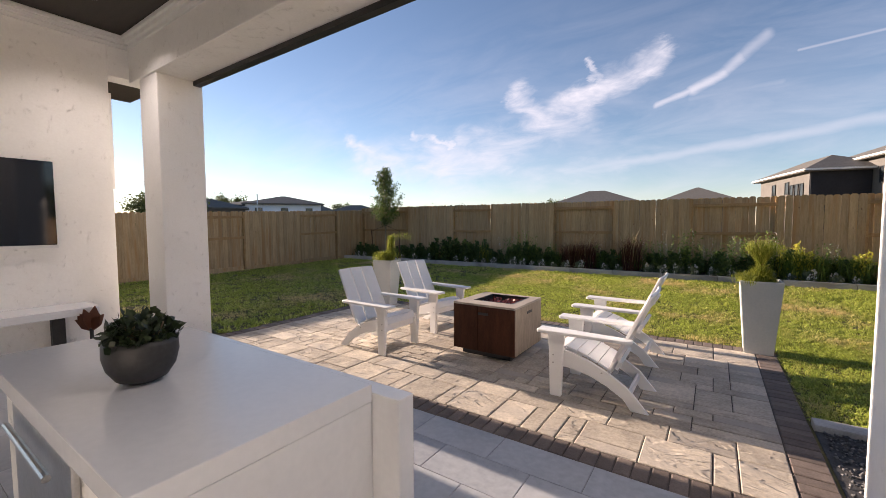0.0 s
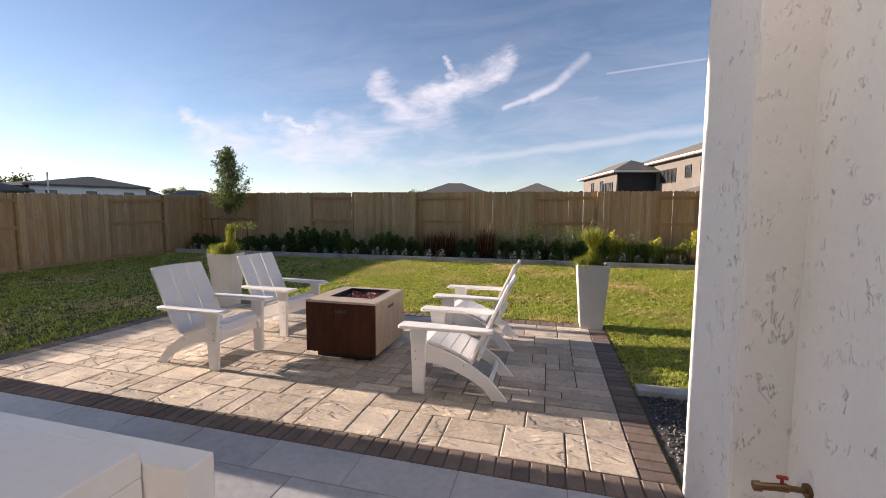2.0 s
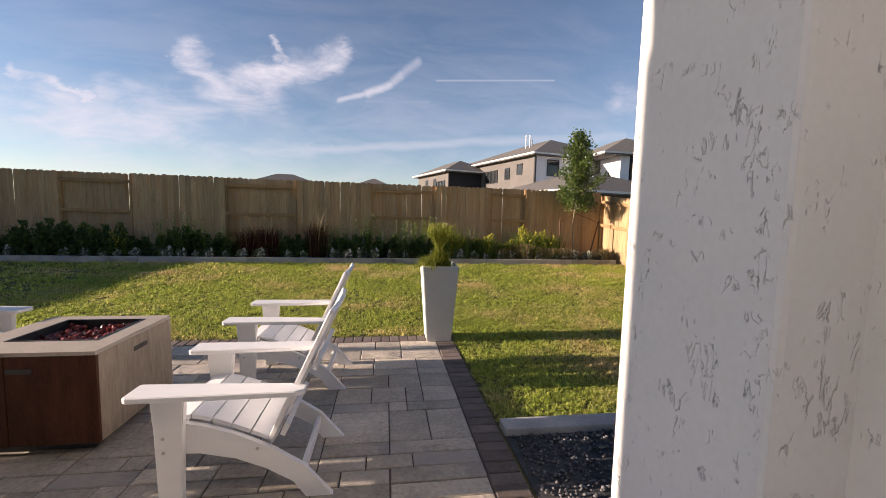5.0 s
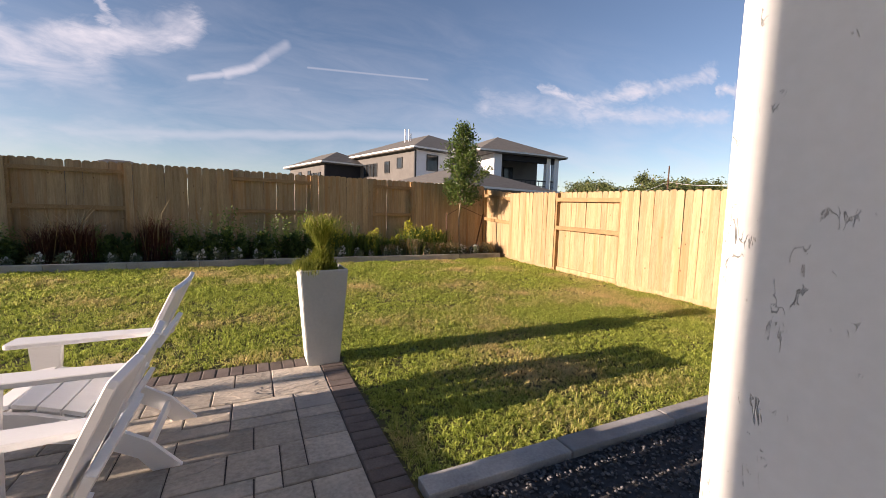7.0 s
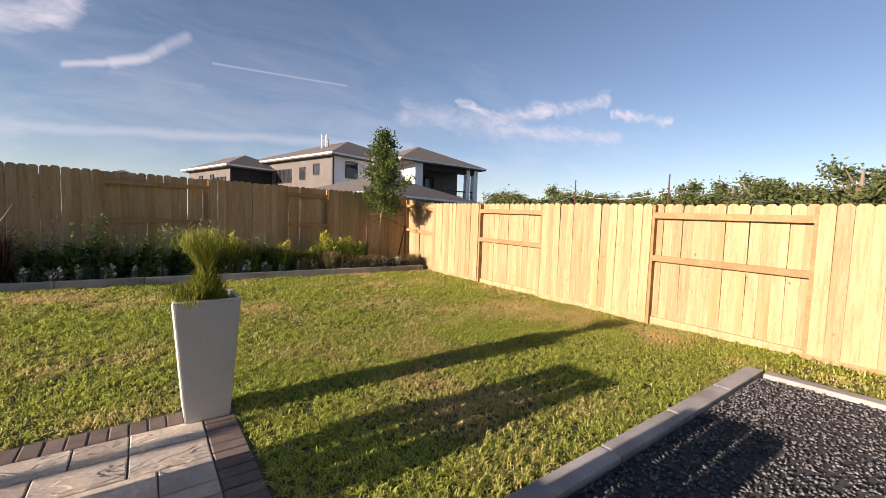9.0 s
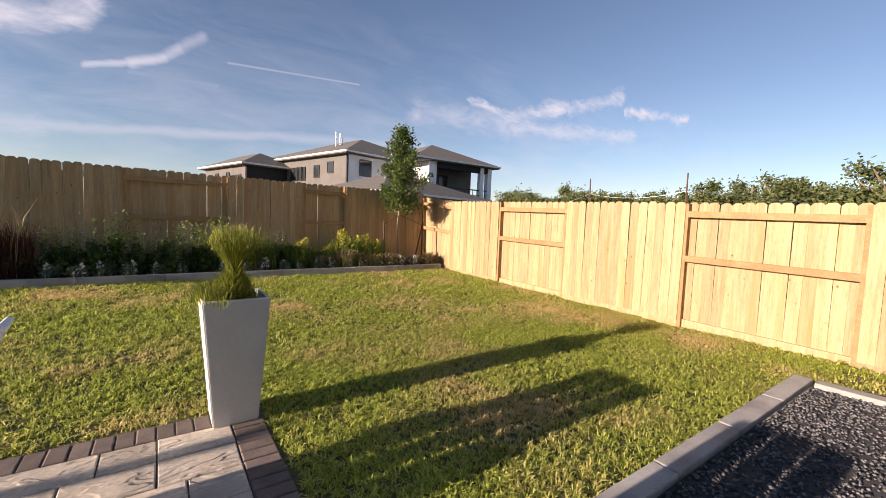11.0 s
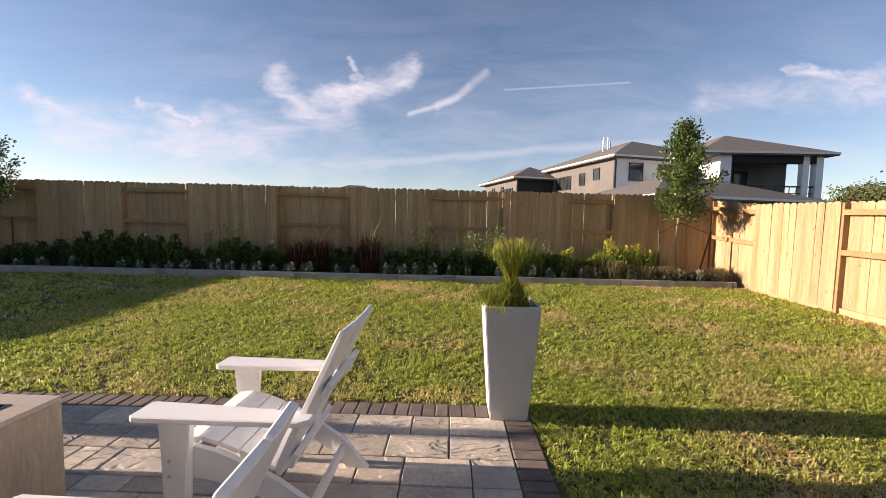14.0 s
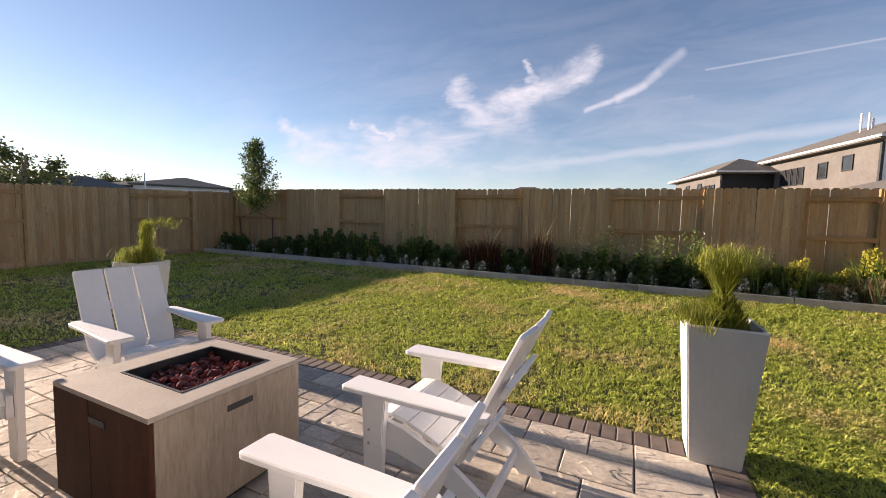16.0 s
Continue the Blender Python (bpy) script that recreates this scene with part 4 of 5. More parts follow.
def bowl_pot():
    p = thing("plant_pot", "dark charcoal rounded bowl pot on the island top", "pot", at=(-1.745, 0.65, 0.92))
    prof = [(0.0, 0.0), (0.05, 0.0), (0.085, 0.018), (0.112, 0.06), (0.124, 0.11), (0.123, 0.15), (0.117, 0.17), (0.110, 0.17), (0.111, 0.145), (0.0, 0.135)]
    bm = bmesh.new()
    seg = 36
    rings = [[bm.verts.new((r * math.cos(2 * math.pi * k / seg), r * math.sin(2 * math.pi * k / seg), z)) for k in range(seg)] for r, z in prof[1:-1]]
    for r0, r1 in zip(rings, rings[1:]):
        for k in range(seg):
            bm.faces.new((r0[k], r0[(k + 1) % seg], r1[(k + 1) % seg], r1[k]))
    bm.faces.new(rings[0][::-1])
    bm.faces.new(rings[-1])
    part("bowl", bm, POT, p, smooth=True)
    s = thing("potted_plant", "small dark-leaved jade plant filling the bowl", "plant", at=(-1.745, 0.65, 1.045))
    rng = np.random.default_rng(8)
    n = 460
    a, r = rng.uniform(0, 6.283, n), 0.118 * np.sqrt(rng.uniform(0, 1, n))
    c = np.stack([r * np.cos(a), r * np.sin(a), 0.03 + rng.uniform(0, 0.11, n) * (1 - (r / 0.16) ** 2)], 1)
    v, f = leaves_np(rng, c, c * [4, 4, 3] + [0, 0, 0.3], 0.036, 0.03, 0.5)
    part("leaves", mesh_np("leaves", v, f, L_POT), L_POT, s)
    bm = bmesh.new()
    for k in range(14):
        q = rng.normal(0, 0.045, 2)
        add_tube(bm, [(q[0] * 0.5, q[1] * 0.5, 0.0), (q[0], q[1], 0.1)], [0.005, 0.003], 5)
    part("stems", bm, BARK, s)


bowl_pot()

# screen, console and sculpture on the porch's end wall
tv = thing("wall_screen", "large black glossy television mounted on the white stucco wall", "television")
part("screen", boxm(-6.555, 0.02, 1.30, -6.535, 1.42, 2.30, 0.004), SCREEN, tv)
part("mount", boxm(-6.6, 0.45, 1.55, -6.556, 1.0, 2.0), BLACK, tv)
part("sound_bar", boxm(-6.598, 0.02, 1.262, -6.53, 1.43, 1.296, 0.004), TRIM, tv, "slim white ledge under the screen")
con = thing("console_table", "low white console table against the stucco wall", "table")
part("tabletop", boxm(-6.59, -0.2, 0.47, -6.05, 1.66, 0.56, 0.006), QUARTZ, con)
for yy in (1.30, -0.05):
    part("leg", boxm(-6.5, yy, 0, -6.4, yy + 0.12, 0.47, 0.004), BLACK, con, "dark wooden leg")
part("back_panel", boxm(-6.595, -0.2, 0.0, -6.57, 1.66, 0.465), STUCCO, con)


def rust_leaf_plant():
    p = thing("leaf_sculpture", "rust-brown star-shaped metal leaf sculpture near the wall", "sculpture", at=(-6.0, 1.56, 0))
    bm = bmesh.new()
    add_tube(bm, [(0, 0, 0), (0, 0, 0.03)], [0.10, 0.09], 14)
    add_tube(bm, [(0, 0, 0.03), (0, 0, 0.31)], [0.02, 0.02], 8)
    part("stand", bm, BLACK, p)
    for k, (a, e, ln) in enumerate(((200, 15, 0.26), (235, 55, 0.22), (300, 70, 0.24), (20, 40, 0.22), (120, 35, 0.2), (90, 80, 0.25))):
        bm = bmesh.new()
        add_prism(bm, [(0, -0.05), (ln * 0.5, -0.07), (ln, 0.0), (ln * 0.5, 0.06), (0, 0.05)], 0.02, Matrix.Translation((0, 0, 0.33)) @ Matrix.Rotation(radians(a), 4, "Z") @ Matrix.Rotation(radians(-e), 4, "Y"))
        part("leaf", bm, L_RUST, p)


rust_leaf_plant()


def hose_bib():
    h = thing("hose_bib", "aged brass hose tap with a red lever on the stucco wall", "tap", at=(0.93, 2.08, 0.50))
    bm = bmesh.new()
    add_tube(bm, [(0.0, 0, 0), (-0.012, 0, 0)], [0.026, 0.026], 14)
    part("flange", bm, BRASS, h)
    bm = bmesh.new()
    add_tube(bm, [(-0.01, 0, 0), (-0.06, 0, 0), (-0.07, 0, 0.0), (-0.11, 0, -0.003), (-0.15, 0, -0.008)], [0.011, 0.011, 0.016, 0.014, 0.013], 12)
    part("spout", bm, BRASS, h)
    bm = bmesh.new()
    add_tube(bm, [(-0.152, 0, -0.008), (-0.175, 0, -0.010)], [0.019, 0.018], 12)
    part("nozzle_ring", bm, BRASS, h)
    bm = bmesh.new()
    add_tube(bm, [(-0.085, 0, 0.012), (-0.085, 0, 0.034)], [0.006, 0.006], 8)
    add_box(bm, -0.103, -0.006, 0.032, -0.068, 0.006, 0.044, 0.003)
    part("lever", bm, RED, h)


hose_bib()
can = thing("ceiling_light", "round recessed ceiling light with a white rim", "ceiling light", "recessed porch lights", at=(-5.62, 1.6, 4.05))
bm = bmesh.new()
add_tube(bm, [(0, 0, -0.001), (0, 0, -0.016)], [0.105, 0.10], 28)
part("rim", bm, TRIM, can)
bm = bmesh.new()
add_tube(bm, [(0, 0, -0.017), (0, 0, -0.020)], [0.07, 0.07], 24)
part("lens", bm, GLOW, can, "frosted lens with an added glow")
# three more fixtures, out of view, added where fill spots hang
for x, y in ((0.2, 1.6), (-5.6, -1.6), (0.2, -1.6)):
    copy_thing(can, pose(x, y, 4.05))
# fill spots added near both side walls to brighten the porch
for x, y in ((-5.62, 1.6), (-5.6, -1.6), (0.2, 1.6), (0.2, -1.6)):
    lamp = new("downlight", bpy.data.lights.new("downlight", "SPOT"))
    lamp.data.energy, lamp.data.spot_size, lamp.data.spot_blend, lamp.data.shadow_soft_size, lamp.data.color = PORCH_FILL_WATTS, radians(125), 0.9, 0.07, (1.0, 0.94, 0.86)
    lamp.location = (x, y, 4.02)


# ---------- trees and bed plants ----------
def yard_tree(at, height, seed, stakes, label):
    rng = np.random.default_rng(seed)
    t = thing("tree", label, "tree", "young trees in the bed", at=at)
    bm = bmesh.new()
    top = height * 0.93
    pts = [(0.05 * math.sin(z * 2.2 + seed), 0.03 * math.sin(z * 1.7), z) for z in np.linspace(-0.05, top, 9)]
    add_tube(bm, pts, list(np.linspace(0.028, 0.006, 9)), 8)
    part("trunk", bm, BARK, t, smooth=True)
    cen = []
    z0 = height * 0.37
    for k in range(52):
        f = (k + 0.5) / 52
        z = z0 + (height - z0) * f * 0.86
        rad = 0.76 * min(1.0, 0.55 + 2.2 * f) * (1 - f) ** 0.85 * rng.uniform(0.55, 1.2) + 0.05
        a = k * 2.4 + rng.normal(0, 0.4)
        p0 = Vector((0.05 * math.sin(z * 2.2 + seed), 0, z - 0.12))
        p1 = Vector((math.cos(a) * rad, math.sin(a) * rad, z + rad * (0.35 + 0.6 * f)))
        bl = bmesh.new()
        add_tube(bl, [p0, p0.lerp(p1, 0.5) - Vector((0, 0, 0.03)), p1], [0.009, 0.006, 0.003], 5)
        part("limb", bl, BARK, t)
        for s in range(int(190 - 125 * f)):
            w = rng.uniform()
            q = p0.lerp(p1, 0.2 + 0.85 * w)
            sp = 0.05 + 0.05 * (1 - w)
            cen.append((q.x + rng.normal(0, sp), q.y + rng.normal(0, sp), q.z + rng.normal(0, sp)))
    c = np.array(cen)
    v, f = leaves_np(rng, c, c * [0.8, 0.8, 0] + [0, 0, 0.35], 0.085, 0.042, 0.6)
    part("crown", mesh_np("crown", v, f, L_TREE), L_TREE, t)
    for dx, dy, lx in stakes:
        s = thing("tree_stake", "dark wooden tree stake leaning beside the young tree", "stake", at=(at[0] + dx, at[1] + dy, at[2]))
        bm = bmesh.new()
        add_tube(bm, [(0, 0, -0.1), (lx, 0, 1.12)], [0.022, 0.018], 7)
        part("pole", bm, STAKE, s)
        bm = bmesh.new()
        add_tube(bm, [(lx * 0.95, 0, 1.05), (-dx * 0.5 + lx * 0.5, -dy * 0.5, 1.18), (-dx, -dy, 1.3)], [0.008, 0.008, 0.008], 5)
        part("tie_strap", bm, STAKE, s)
    return t


yard_tree((-11.05, 12.25, BED_Z), 3.85, 3, ((-0.72, 0.05, -0.14), (0.72, 0.0, 0.02)), "young upright holly tree staked in the shaded bed")
yard_tree((5.28, 12.25, BED_Z), 3.85, 9, ((-0.4, 0.02, -0.05), (0.45, 0.02, 0.28)), "young holly tree with sunlit crown staked in the bed")


def shrub(rng, n, r, h, length, width):
    """Leaves in several uneven lobes."""
    k = 9
    la, lr = rng.uniform(0, 6.283, k), r * np.sqrt(rng.uniform(0, 1, k))
    lobe = np.stack([lr * np.cos(la), lr * np.sin(la), np.zeros(k)], 1)
    lh, ls = h * rng.uniform(0.55, 1.15, k), r * rng.uniform(0.25, 0.42, k)
    w = rng.integers(0, k, n)
    z = rng.uniform(0, 1, n)
    c = lobe[w] + rng.normal(0, 0.6, (n, 3)) * ls[w][:, None] * (1.1 - 0.75 * z)[:, None]
    c[:, 2] = z * lh[w]
    return leaves_np(rng, c, (c - lobe[w]) * [0.8 / r, 0.8 / r, 0] + [0, 0, 0.7], length, width, 0.5)


def plant(name, label, chunks, at):
    p = thing(name, label, "plant", at=at)
    for nm, (v, f), m in chunks:
        part(nm, mesh_np(nm, v, f, m), m, p)["kind"] = "stuff"
    return p


rng = np.random.default_rng(21)


def uneven():
    s = float(rng.uniform(0.75, 1.3))
    return Matrix.Diagonal((s, s, s * float(rng.uniform(0.75, 1.3)), 1))


R2 = lambda n, s: np.stack([rng.normal(0, s, n), rng.normal(0, s, n), np.zeros(n)], 1)


def spires(rng, n, h, r, length):
    """Upright leafy stems."""
    cs = []
    for k in range(n):
        x0, y0 = rng.normal(0, r, 2)
        hh = h * rng.uniform(0.55, 1.1)
        lx, ly = rng.normal(0, 0.10, 2)
        for z in np.arange(0.05, hh, 0.022):
            cs.append((x0 + lx * z + rng.normal(0, 0.018), y0 + ly * z + rng.normal(0, 0.018), z))
    c = np.array(cs)
    return leaves_np(rng, c, np.tile([0, 0, 0.4], (len(c), 1)), length, length * 0.45, 0.7)


# low dark shrubs on the shaded stretch
base = plant("shrub", "low dark green shrub in the mulch bed", [("leaves", shrub(rng, 1500, 0.36, 0.50, 0.085, 0.045), L_DARK), ("sprig", spires(rng, 8, 0.5, 0.16, 0.05), L_GREEN)], (-12.5, 12.45, BED_Z))
base["group"] = "dark shrubs in the bed"
for x in (-11.85, -10.95, -10.35, -9.75, -9.1, -8.5, -7.9, -7.4, -6.75, -6.2, -5.3, -4.5, -2.3):
    copy_thing(base, pose(x, 12.4 + rng.uniform(-0.12, 0.12), BED_Z, 0, 0, rng.uniform(0, 360)) @ uneven())
base = plant("flowering_shrub", "upright leafy shrub with pale spires against the fence", [("leaves", shrub(rng, 1300, 0.34, 0.46, 0.08, 0.045), L_DARK), ("spire", spires(rng, 16, 0.95, 0.15, 0.06), L_GREEN), ("blossom", spires(rng, 3, 0.9, 0.16, 0.032), L_WHITE)], (-5.6, 12.4, BED_Z))
base["group"] = "leafy spired shrubs in the bed"
for x in (-4.95, -4.05, -2.75, -1.4, -1.0, -0.55, -0.1, 0.35, 0.8, 1.3, 2.3):
    copy_thing(base, pose(x, 12.4 + rng.uniform(-0.12, 0.12), BED_Z, 0, 0, rng.uniform(0, 360)) @ uneven())
base = plant("fountain_grass", "burgundy fountain grass with pale arching plumes", [("blades", blades_np(rng, R2(700, 0.11), 0.75, 0.009, 0.6, 0.1), L_RED), ("plume", blades_np(rng, R2(46, 0.08), 1.12, 0.014, 0.5, 0.15), L_STRAW)], (-3.5, 12.35, BED_Z))
base["group"] = "burgundy grasses in the bed"
for x in (-3.1, -1.85):
    copy_thing(base, pose(x, 12.4, BED_Z, 0, 0, rng.uniform(0, 360)) @ uneven())
base = plant("golden_shrub", "bright yellow-green sunlit shrub with feathery fronds", [("fronds", blades_np(rng, R2(650, 0.14), 0.62, 0.014, 0.7, 0.2), L_GREEN), ("tip", shrub(rng, 900, 0.28, 0.62, 0.06, 0.028), L_YELLOW)], (2.0, 12.4, BED_Z))
base["group"] = "golden shrubs in the bed"
for x in (1.65, 2.65, 3.3, 4.0, 4.55):
    copy_thing(base, pose(x, 12.42 + rng.uniform(-0.1, 0.1), BED_Z, 0, 0, rng.uniform(0, 360)) @ uneven())
tagged(plant("golden_shrub", "single pale yellow flowering plant among dark shrubs", [("leaves", shrub(rng, 220, 0.16, 0.30, 0.06, 0.03), L_GREEN), ("blossom", spires(rng, 9, 0.62, 0.08, 0.05), L_YELLOW)], (-6.35, 12.15, BED_Z)))
base = plant("variegated_grass", "arching straw-and-green striped grass clump", [("blades", blades_np(rng, R2(260, 0.08), 0.42, 0.012, 1.3, 0.45), L_STRAW), ("leaves", blades_np(rng, R2(200, 0.08), 0.34, 0.012, 1.0, 0.35), L_SAGE)], (3.2, 12.15, BED_Z))
base["group"] = "striped grasses in the bed"
for x in (3.75, 4.35, 4.85, 5.7, 6.05):
    copy_thing(base, pose(x, 12.1 + rng.uniform(-0.08, 0.08), BED_Z, 0, 0, rng.uniform(0, 360)) @ uneven())
base = plant("bedding_flower", "small white-flowered bedding plant along the bed's edge", [("leaves", shrub(rng, 260, 0.10, 0.15, 0.055, 0.03), L_SAGE), ("blossom", shrub(rng, 60, 0.09, 0.21, 0.045, 0.04), L_WHITE)], (-12.4, 11.98, BED_Z))
base["group"] = "row of bedding flowers"
x = -12.0
while x < 6.1:
    if rng.uniform() < (0.93 if x > -7 else 0.45):
        copy_thing(base, pose(x, 11.98 + rng.uniform(-0.05, 0.06), BED_Z, 0, 0, rng.uniform(0, 360)) @ Matrix.Scale(float(rng.uniform(0.75, 1.25)), 4))
    x += rng.uniform(0.30, 0.42)


def rebase(ob):
    """Moves a thing's origin to the middle of its footprint, its parts staying where they are."""
    meshes = [o for o in ob.children_recursive if o.type == "MESH"]
    pts = [v.co for o in meshes for v in o.data.vertices]
    c = Vector(((min(p.x for p in pts) + max(p.x for p in pts)) / 2, (min(p.y for p in pts) + max(p.y for p in pts)) / 2, min(p.z for p in pts)))
    for o in meshes:
        o.data.transform(Matrix.Translation(-c))
    ob.location = c


for nm in ("fire_pit", "kitchen_island", "wall_screen", "console_table"):
    rebase(bpy.data.objects[nm])


# ---------- neighbouring houses ----------
def hip_roof(bm, x0, y0, x1, y1, z, rise, over=0.45, thick=0.18):
    """A hip roof with a thin eave board; the ridge runs along the longer side."""
    x0, y0, x1, y1 = x0 - over, y0 - over, x1 + over, y1 + over
    w, d = x1 - x0, y1 - y0
    r = min(w, d) / 2
    ridge = [(x0 + r, (y0 + y1) / 2), (x1 - r, (y0 + y1) / 2)] if w >= d else [((x0 + x1) / 2, y0 + r), ((x0 + x1) / 2, y1 - r)]
    lo = [bm.verts.new((a, b, z)) for a, b in ((x0, y0), (x1, y0), (x1, y1), (x0, y1))]
    hi = [bm.verts.new((v.co.x, v.co.y, z + thick)) for v in lo]
    t = [bm.verts.new((a, b, z + thick + rise)) for a, b in ridge]
    bm.faces.new(lo[::-1])
    for k in range(4):
        bm.faces.new((lo[k], lo[(k + 1) % 4], hi[(k + 1) % 4], hi[k]))
    if w >= d:
        quads = ((hi[0], hi[1], t[1], t[0]), (hi[1], hi[2], t[1]), (hi[2], hi[3], t[0], t[1]), (hi[3], hi[0], t[0]))
    else:
        quads = ((hi[0], hi[1], t[0]), (hi[1], hi[2], t[1], t[0]), (hi[2], hi[3], t[1]), (hi[3], hi[0], t[0], t[1]))
    for q in quads:
        bm.faces.new(q)
    return bm


def eave(bm, x0, y0, x1, y1, z, over=0.47):
    x0, y0, x1, y1 = x0 - over, y0 - over, x1 + over, y1 + over
    for q in ((x0, y0 - 0.03, x1, y0), (x0, y1, x1, y1 + 0.03), (x0 - 0.03, y0, x0, y1), (x1, y0, x1 + 0.03, y1)):
        add_box(bm, q[0], q[1], z + 0.07, q[2], q[3], z + 0.184)
    return bm


def window(parent, x, y, z, w, h, turn=0.0):
    """A window standing on the wall's face, looking along local -y."""
    m = Matrix.Translation((x, y, z)) @ Matrix.Rotation(radians(turn), 4, "Z")
    win = part("window", boxm(-w / 2, -0.03, -h / 2, w / 2, -0.01, h / 2, 0, m), GLASS_DARK, parent)
    bm = bmesh.new()
    t = 0.05
    for q in ((-w / 2 - t, -h / 2 - t, w / 2 + t, -h / 2), (-w / 2 - t, h / 2, w / 2 + t, h / 2 + t), (-w / 2 - t, -h / 2, -w / 2, h / 2), (w / 2, -h / 2, w / 2 + t, h / 2)):
        add_box(bm, q[0], -0.06, q[1], q[2], -0.008, q[3], 0, m)
    part("frame", bm, BLACK, win)
    return win


big = thing("house", "unfinished two-storey grey and white house with hip roofs", "house", at=(10.35, 28.9, 0.1), turn=15)
part("wall", boxm(0, 0.02, 0, 11, 14, 5.55), SIDING, big, "grey wrapped wall")
part("wall", boxm(0.02, -0.04, 2.6, 9.5, 0.0, 5.55), SIDING_WHITE, big, "white wrapped wall")
part("corner_trim", boxm(-0.06, -0.06, 0, 0.06, 0.06, 5.5), BLACK, big)
part("roof", hip_roof(bmesh.new(), 0, 0, 11, 14, 5.55, 2.25), ROOF, big)
part("eave_board", eave(bmesh.new(), 0, 0, 11, 14, 5.55), TRIM, big)
part("wall", boxm(-3.2, 7.9, 0, -0.01, 15.5, 4.85), SIDING, big, "grey wrapped wall")
part("wall", boxm(-3.15, 7.84, 0, -0.02, 7.895, 4.85), SIDING_BLACK, big, "black sheathing on the gable wall")
part("roof", hip_roof(bmesh.new(), -3.2, 7.9, 1.0, 15.5, 4.85, 1.15), ROOF, big)
part("eave_board", eave(bmesh.new(), -3.2, 7.9, 1.0, 15.5, 4.85), TRIM, big)
part("wall", boxm(-3.0, -7.0, 0, 6.5, -0.1, 2.55), SIDING, big, "grey wrapped lower wall")
part("roof", hip_roof(bmesh.new(), -3.0, -7.0, 6.5, -0.1, 2.55, 1.35), ROOF, big)
part("eave_board", eave(bmesh.new(), -3.0, -7.0, 6.5, -0.1, 2.55), TRIM, big)
for x, w in ((1.5, 0.95), (3.7, 0.95), (6.4, 0.95)):
    window(big, x, -0.042, 4.75, w, 1.05, 0)
for y in (5.3, 5.85, 6.4, 6.95):
    window(big, -0.002, y, 4.45, 0.36, 0.95, -90)
window(big, -0.002, 3.6, 4.55, 0.6, 0.8, -90)
window(big, -0.002, 1.9, 4.75, 0.6, 0.7, -90)
for y in (8.8, 9.5, 10.2):
    window(big, -3.202, y, 3.6, 0.4, 1.1, -90)
for y in (10.9, 13.0):
    window(big, -3.202, y, 4.0, 0.5, 0.8, -90)
for x, h in ((3.0, 0.75), (3.4, 0.8), (3.6, 0.45)):
    bm = bmesh.new()
    add_tube(bm, [(x, 5.6, 7.0), (x, 5.6, 7.4 + h)], [0.055, 0.055], 8)
    part("vent_pipe", bm, SIDING_WHITE, big)
for x, y, z in ((-1.2, -5.2, 3.1), (-0.2, -4.6, 3.4), (1.2, -4.4, 3.5)):
    bm = bmesh.new()
    add_tube(bm, [(x, y, z - 0.3), (x, y, z + 0.35)], [0.07, 0.07], 8)
    part("vent_pipe", bm, SIDING_WHITE, big)

# balcony wing of that house
wing = thing("house_wing", "white wing with an open upper balcony and a hip roof", "house", at=(15.6, 26.9, 0.1))
part("wall", boxm(0, 0, 0, 5.9, 9, 2.9), SIDING_WHITE, wing)
part("wall", boxm(0, 2.6, 2.9, 5.9, 9, 5.5), SIDING, wing, "grey back wall of the balcony")
part("wall", boxm(0, 0.0, 2.9, 0.65, 2.6, 5.5), SIDING_WHITE, wing)
part("column", boxm(4.75, 0.0, 2.9, 5.1, 0.35, 5.5), SIDING_WHITE, wing)
part("column", boxm(5.5, 0.0, 2.9, 5.9, 0.4, 5.5), SIDING_WHITE, wing)
part("header", boxm(0.65, 0.02, 5.1, 5.9, 0.4, 5.5), SIDING_BLACK, wing)
part("balcony_rail", add_box(boxm(0.65, 0.05, 3.72, 5.5, 0.12, 3.80), 0.65, 0.06, 3.35, 5.5, 0.1, 3.39), BLACK, wing)
for k in range(12):
    part("baluster", boxm(0.9 + k * 0.4, 0.07, 2.9, 0.93 + k * 0.4, 0.1, 3.72), BLACK, wing)
window(wing, 1.9, 2.598, 4.0, 0.9, 1.9, 0)
window(wing, 3.0, 2.598, 4.0, 0.8, 1.8, 0)
part("roof", hip_roof(bmesh.new(), -1.0, 0, 5.9, 9, 5.5, 1.7), ROOF, wing)
part("eave_board", eave(bmesh.new(), -1.0, 0, 5.9, 9, 5.5), TRIM, wing)


def far_house(az, dist, w, d, wall_h, rise, walls, label, turn=0.0):
    x, y = 0.05 + dist * math.sin(radians(az)), 1.5 + dist * math.cos(radians(az))
    h = thing("house", label, "house", "houses beyond the fences", at=(x, y, 0), turn=turn)
    part("wall", boxm(-w / 2, -d / 2, 0, w / 2, d / 2, wall_h), walls, h)
    part("roof", hip_roof(bmesh.new(), -w / 2, -d / 2, w / 2, d / 2, wall_h, rise), ROOF, h)
    n = int(w // 2.4)
    for k in range(n):
        window(h, -w / 2 + (k + 0.5) * w / n, -d / 2 - 0.002, wall_h - 1.1, 0.8, 1.2, 0)
    return h


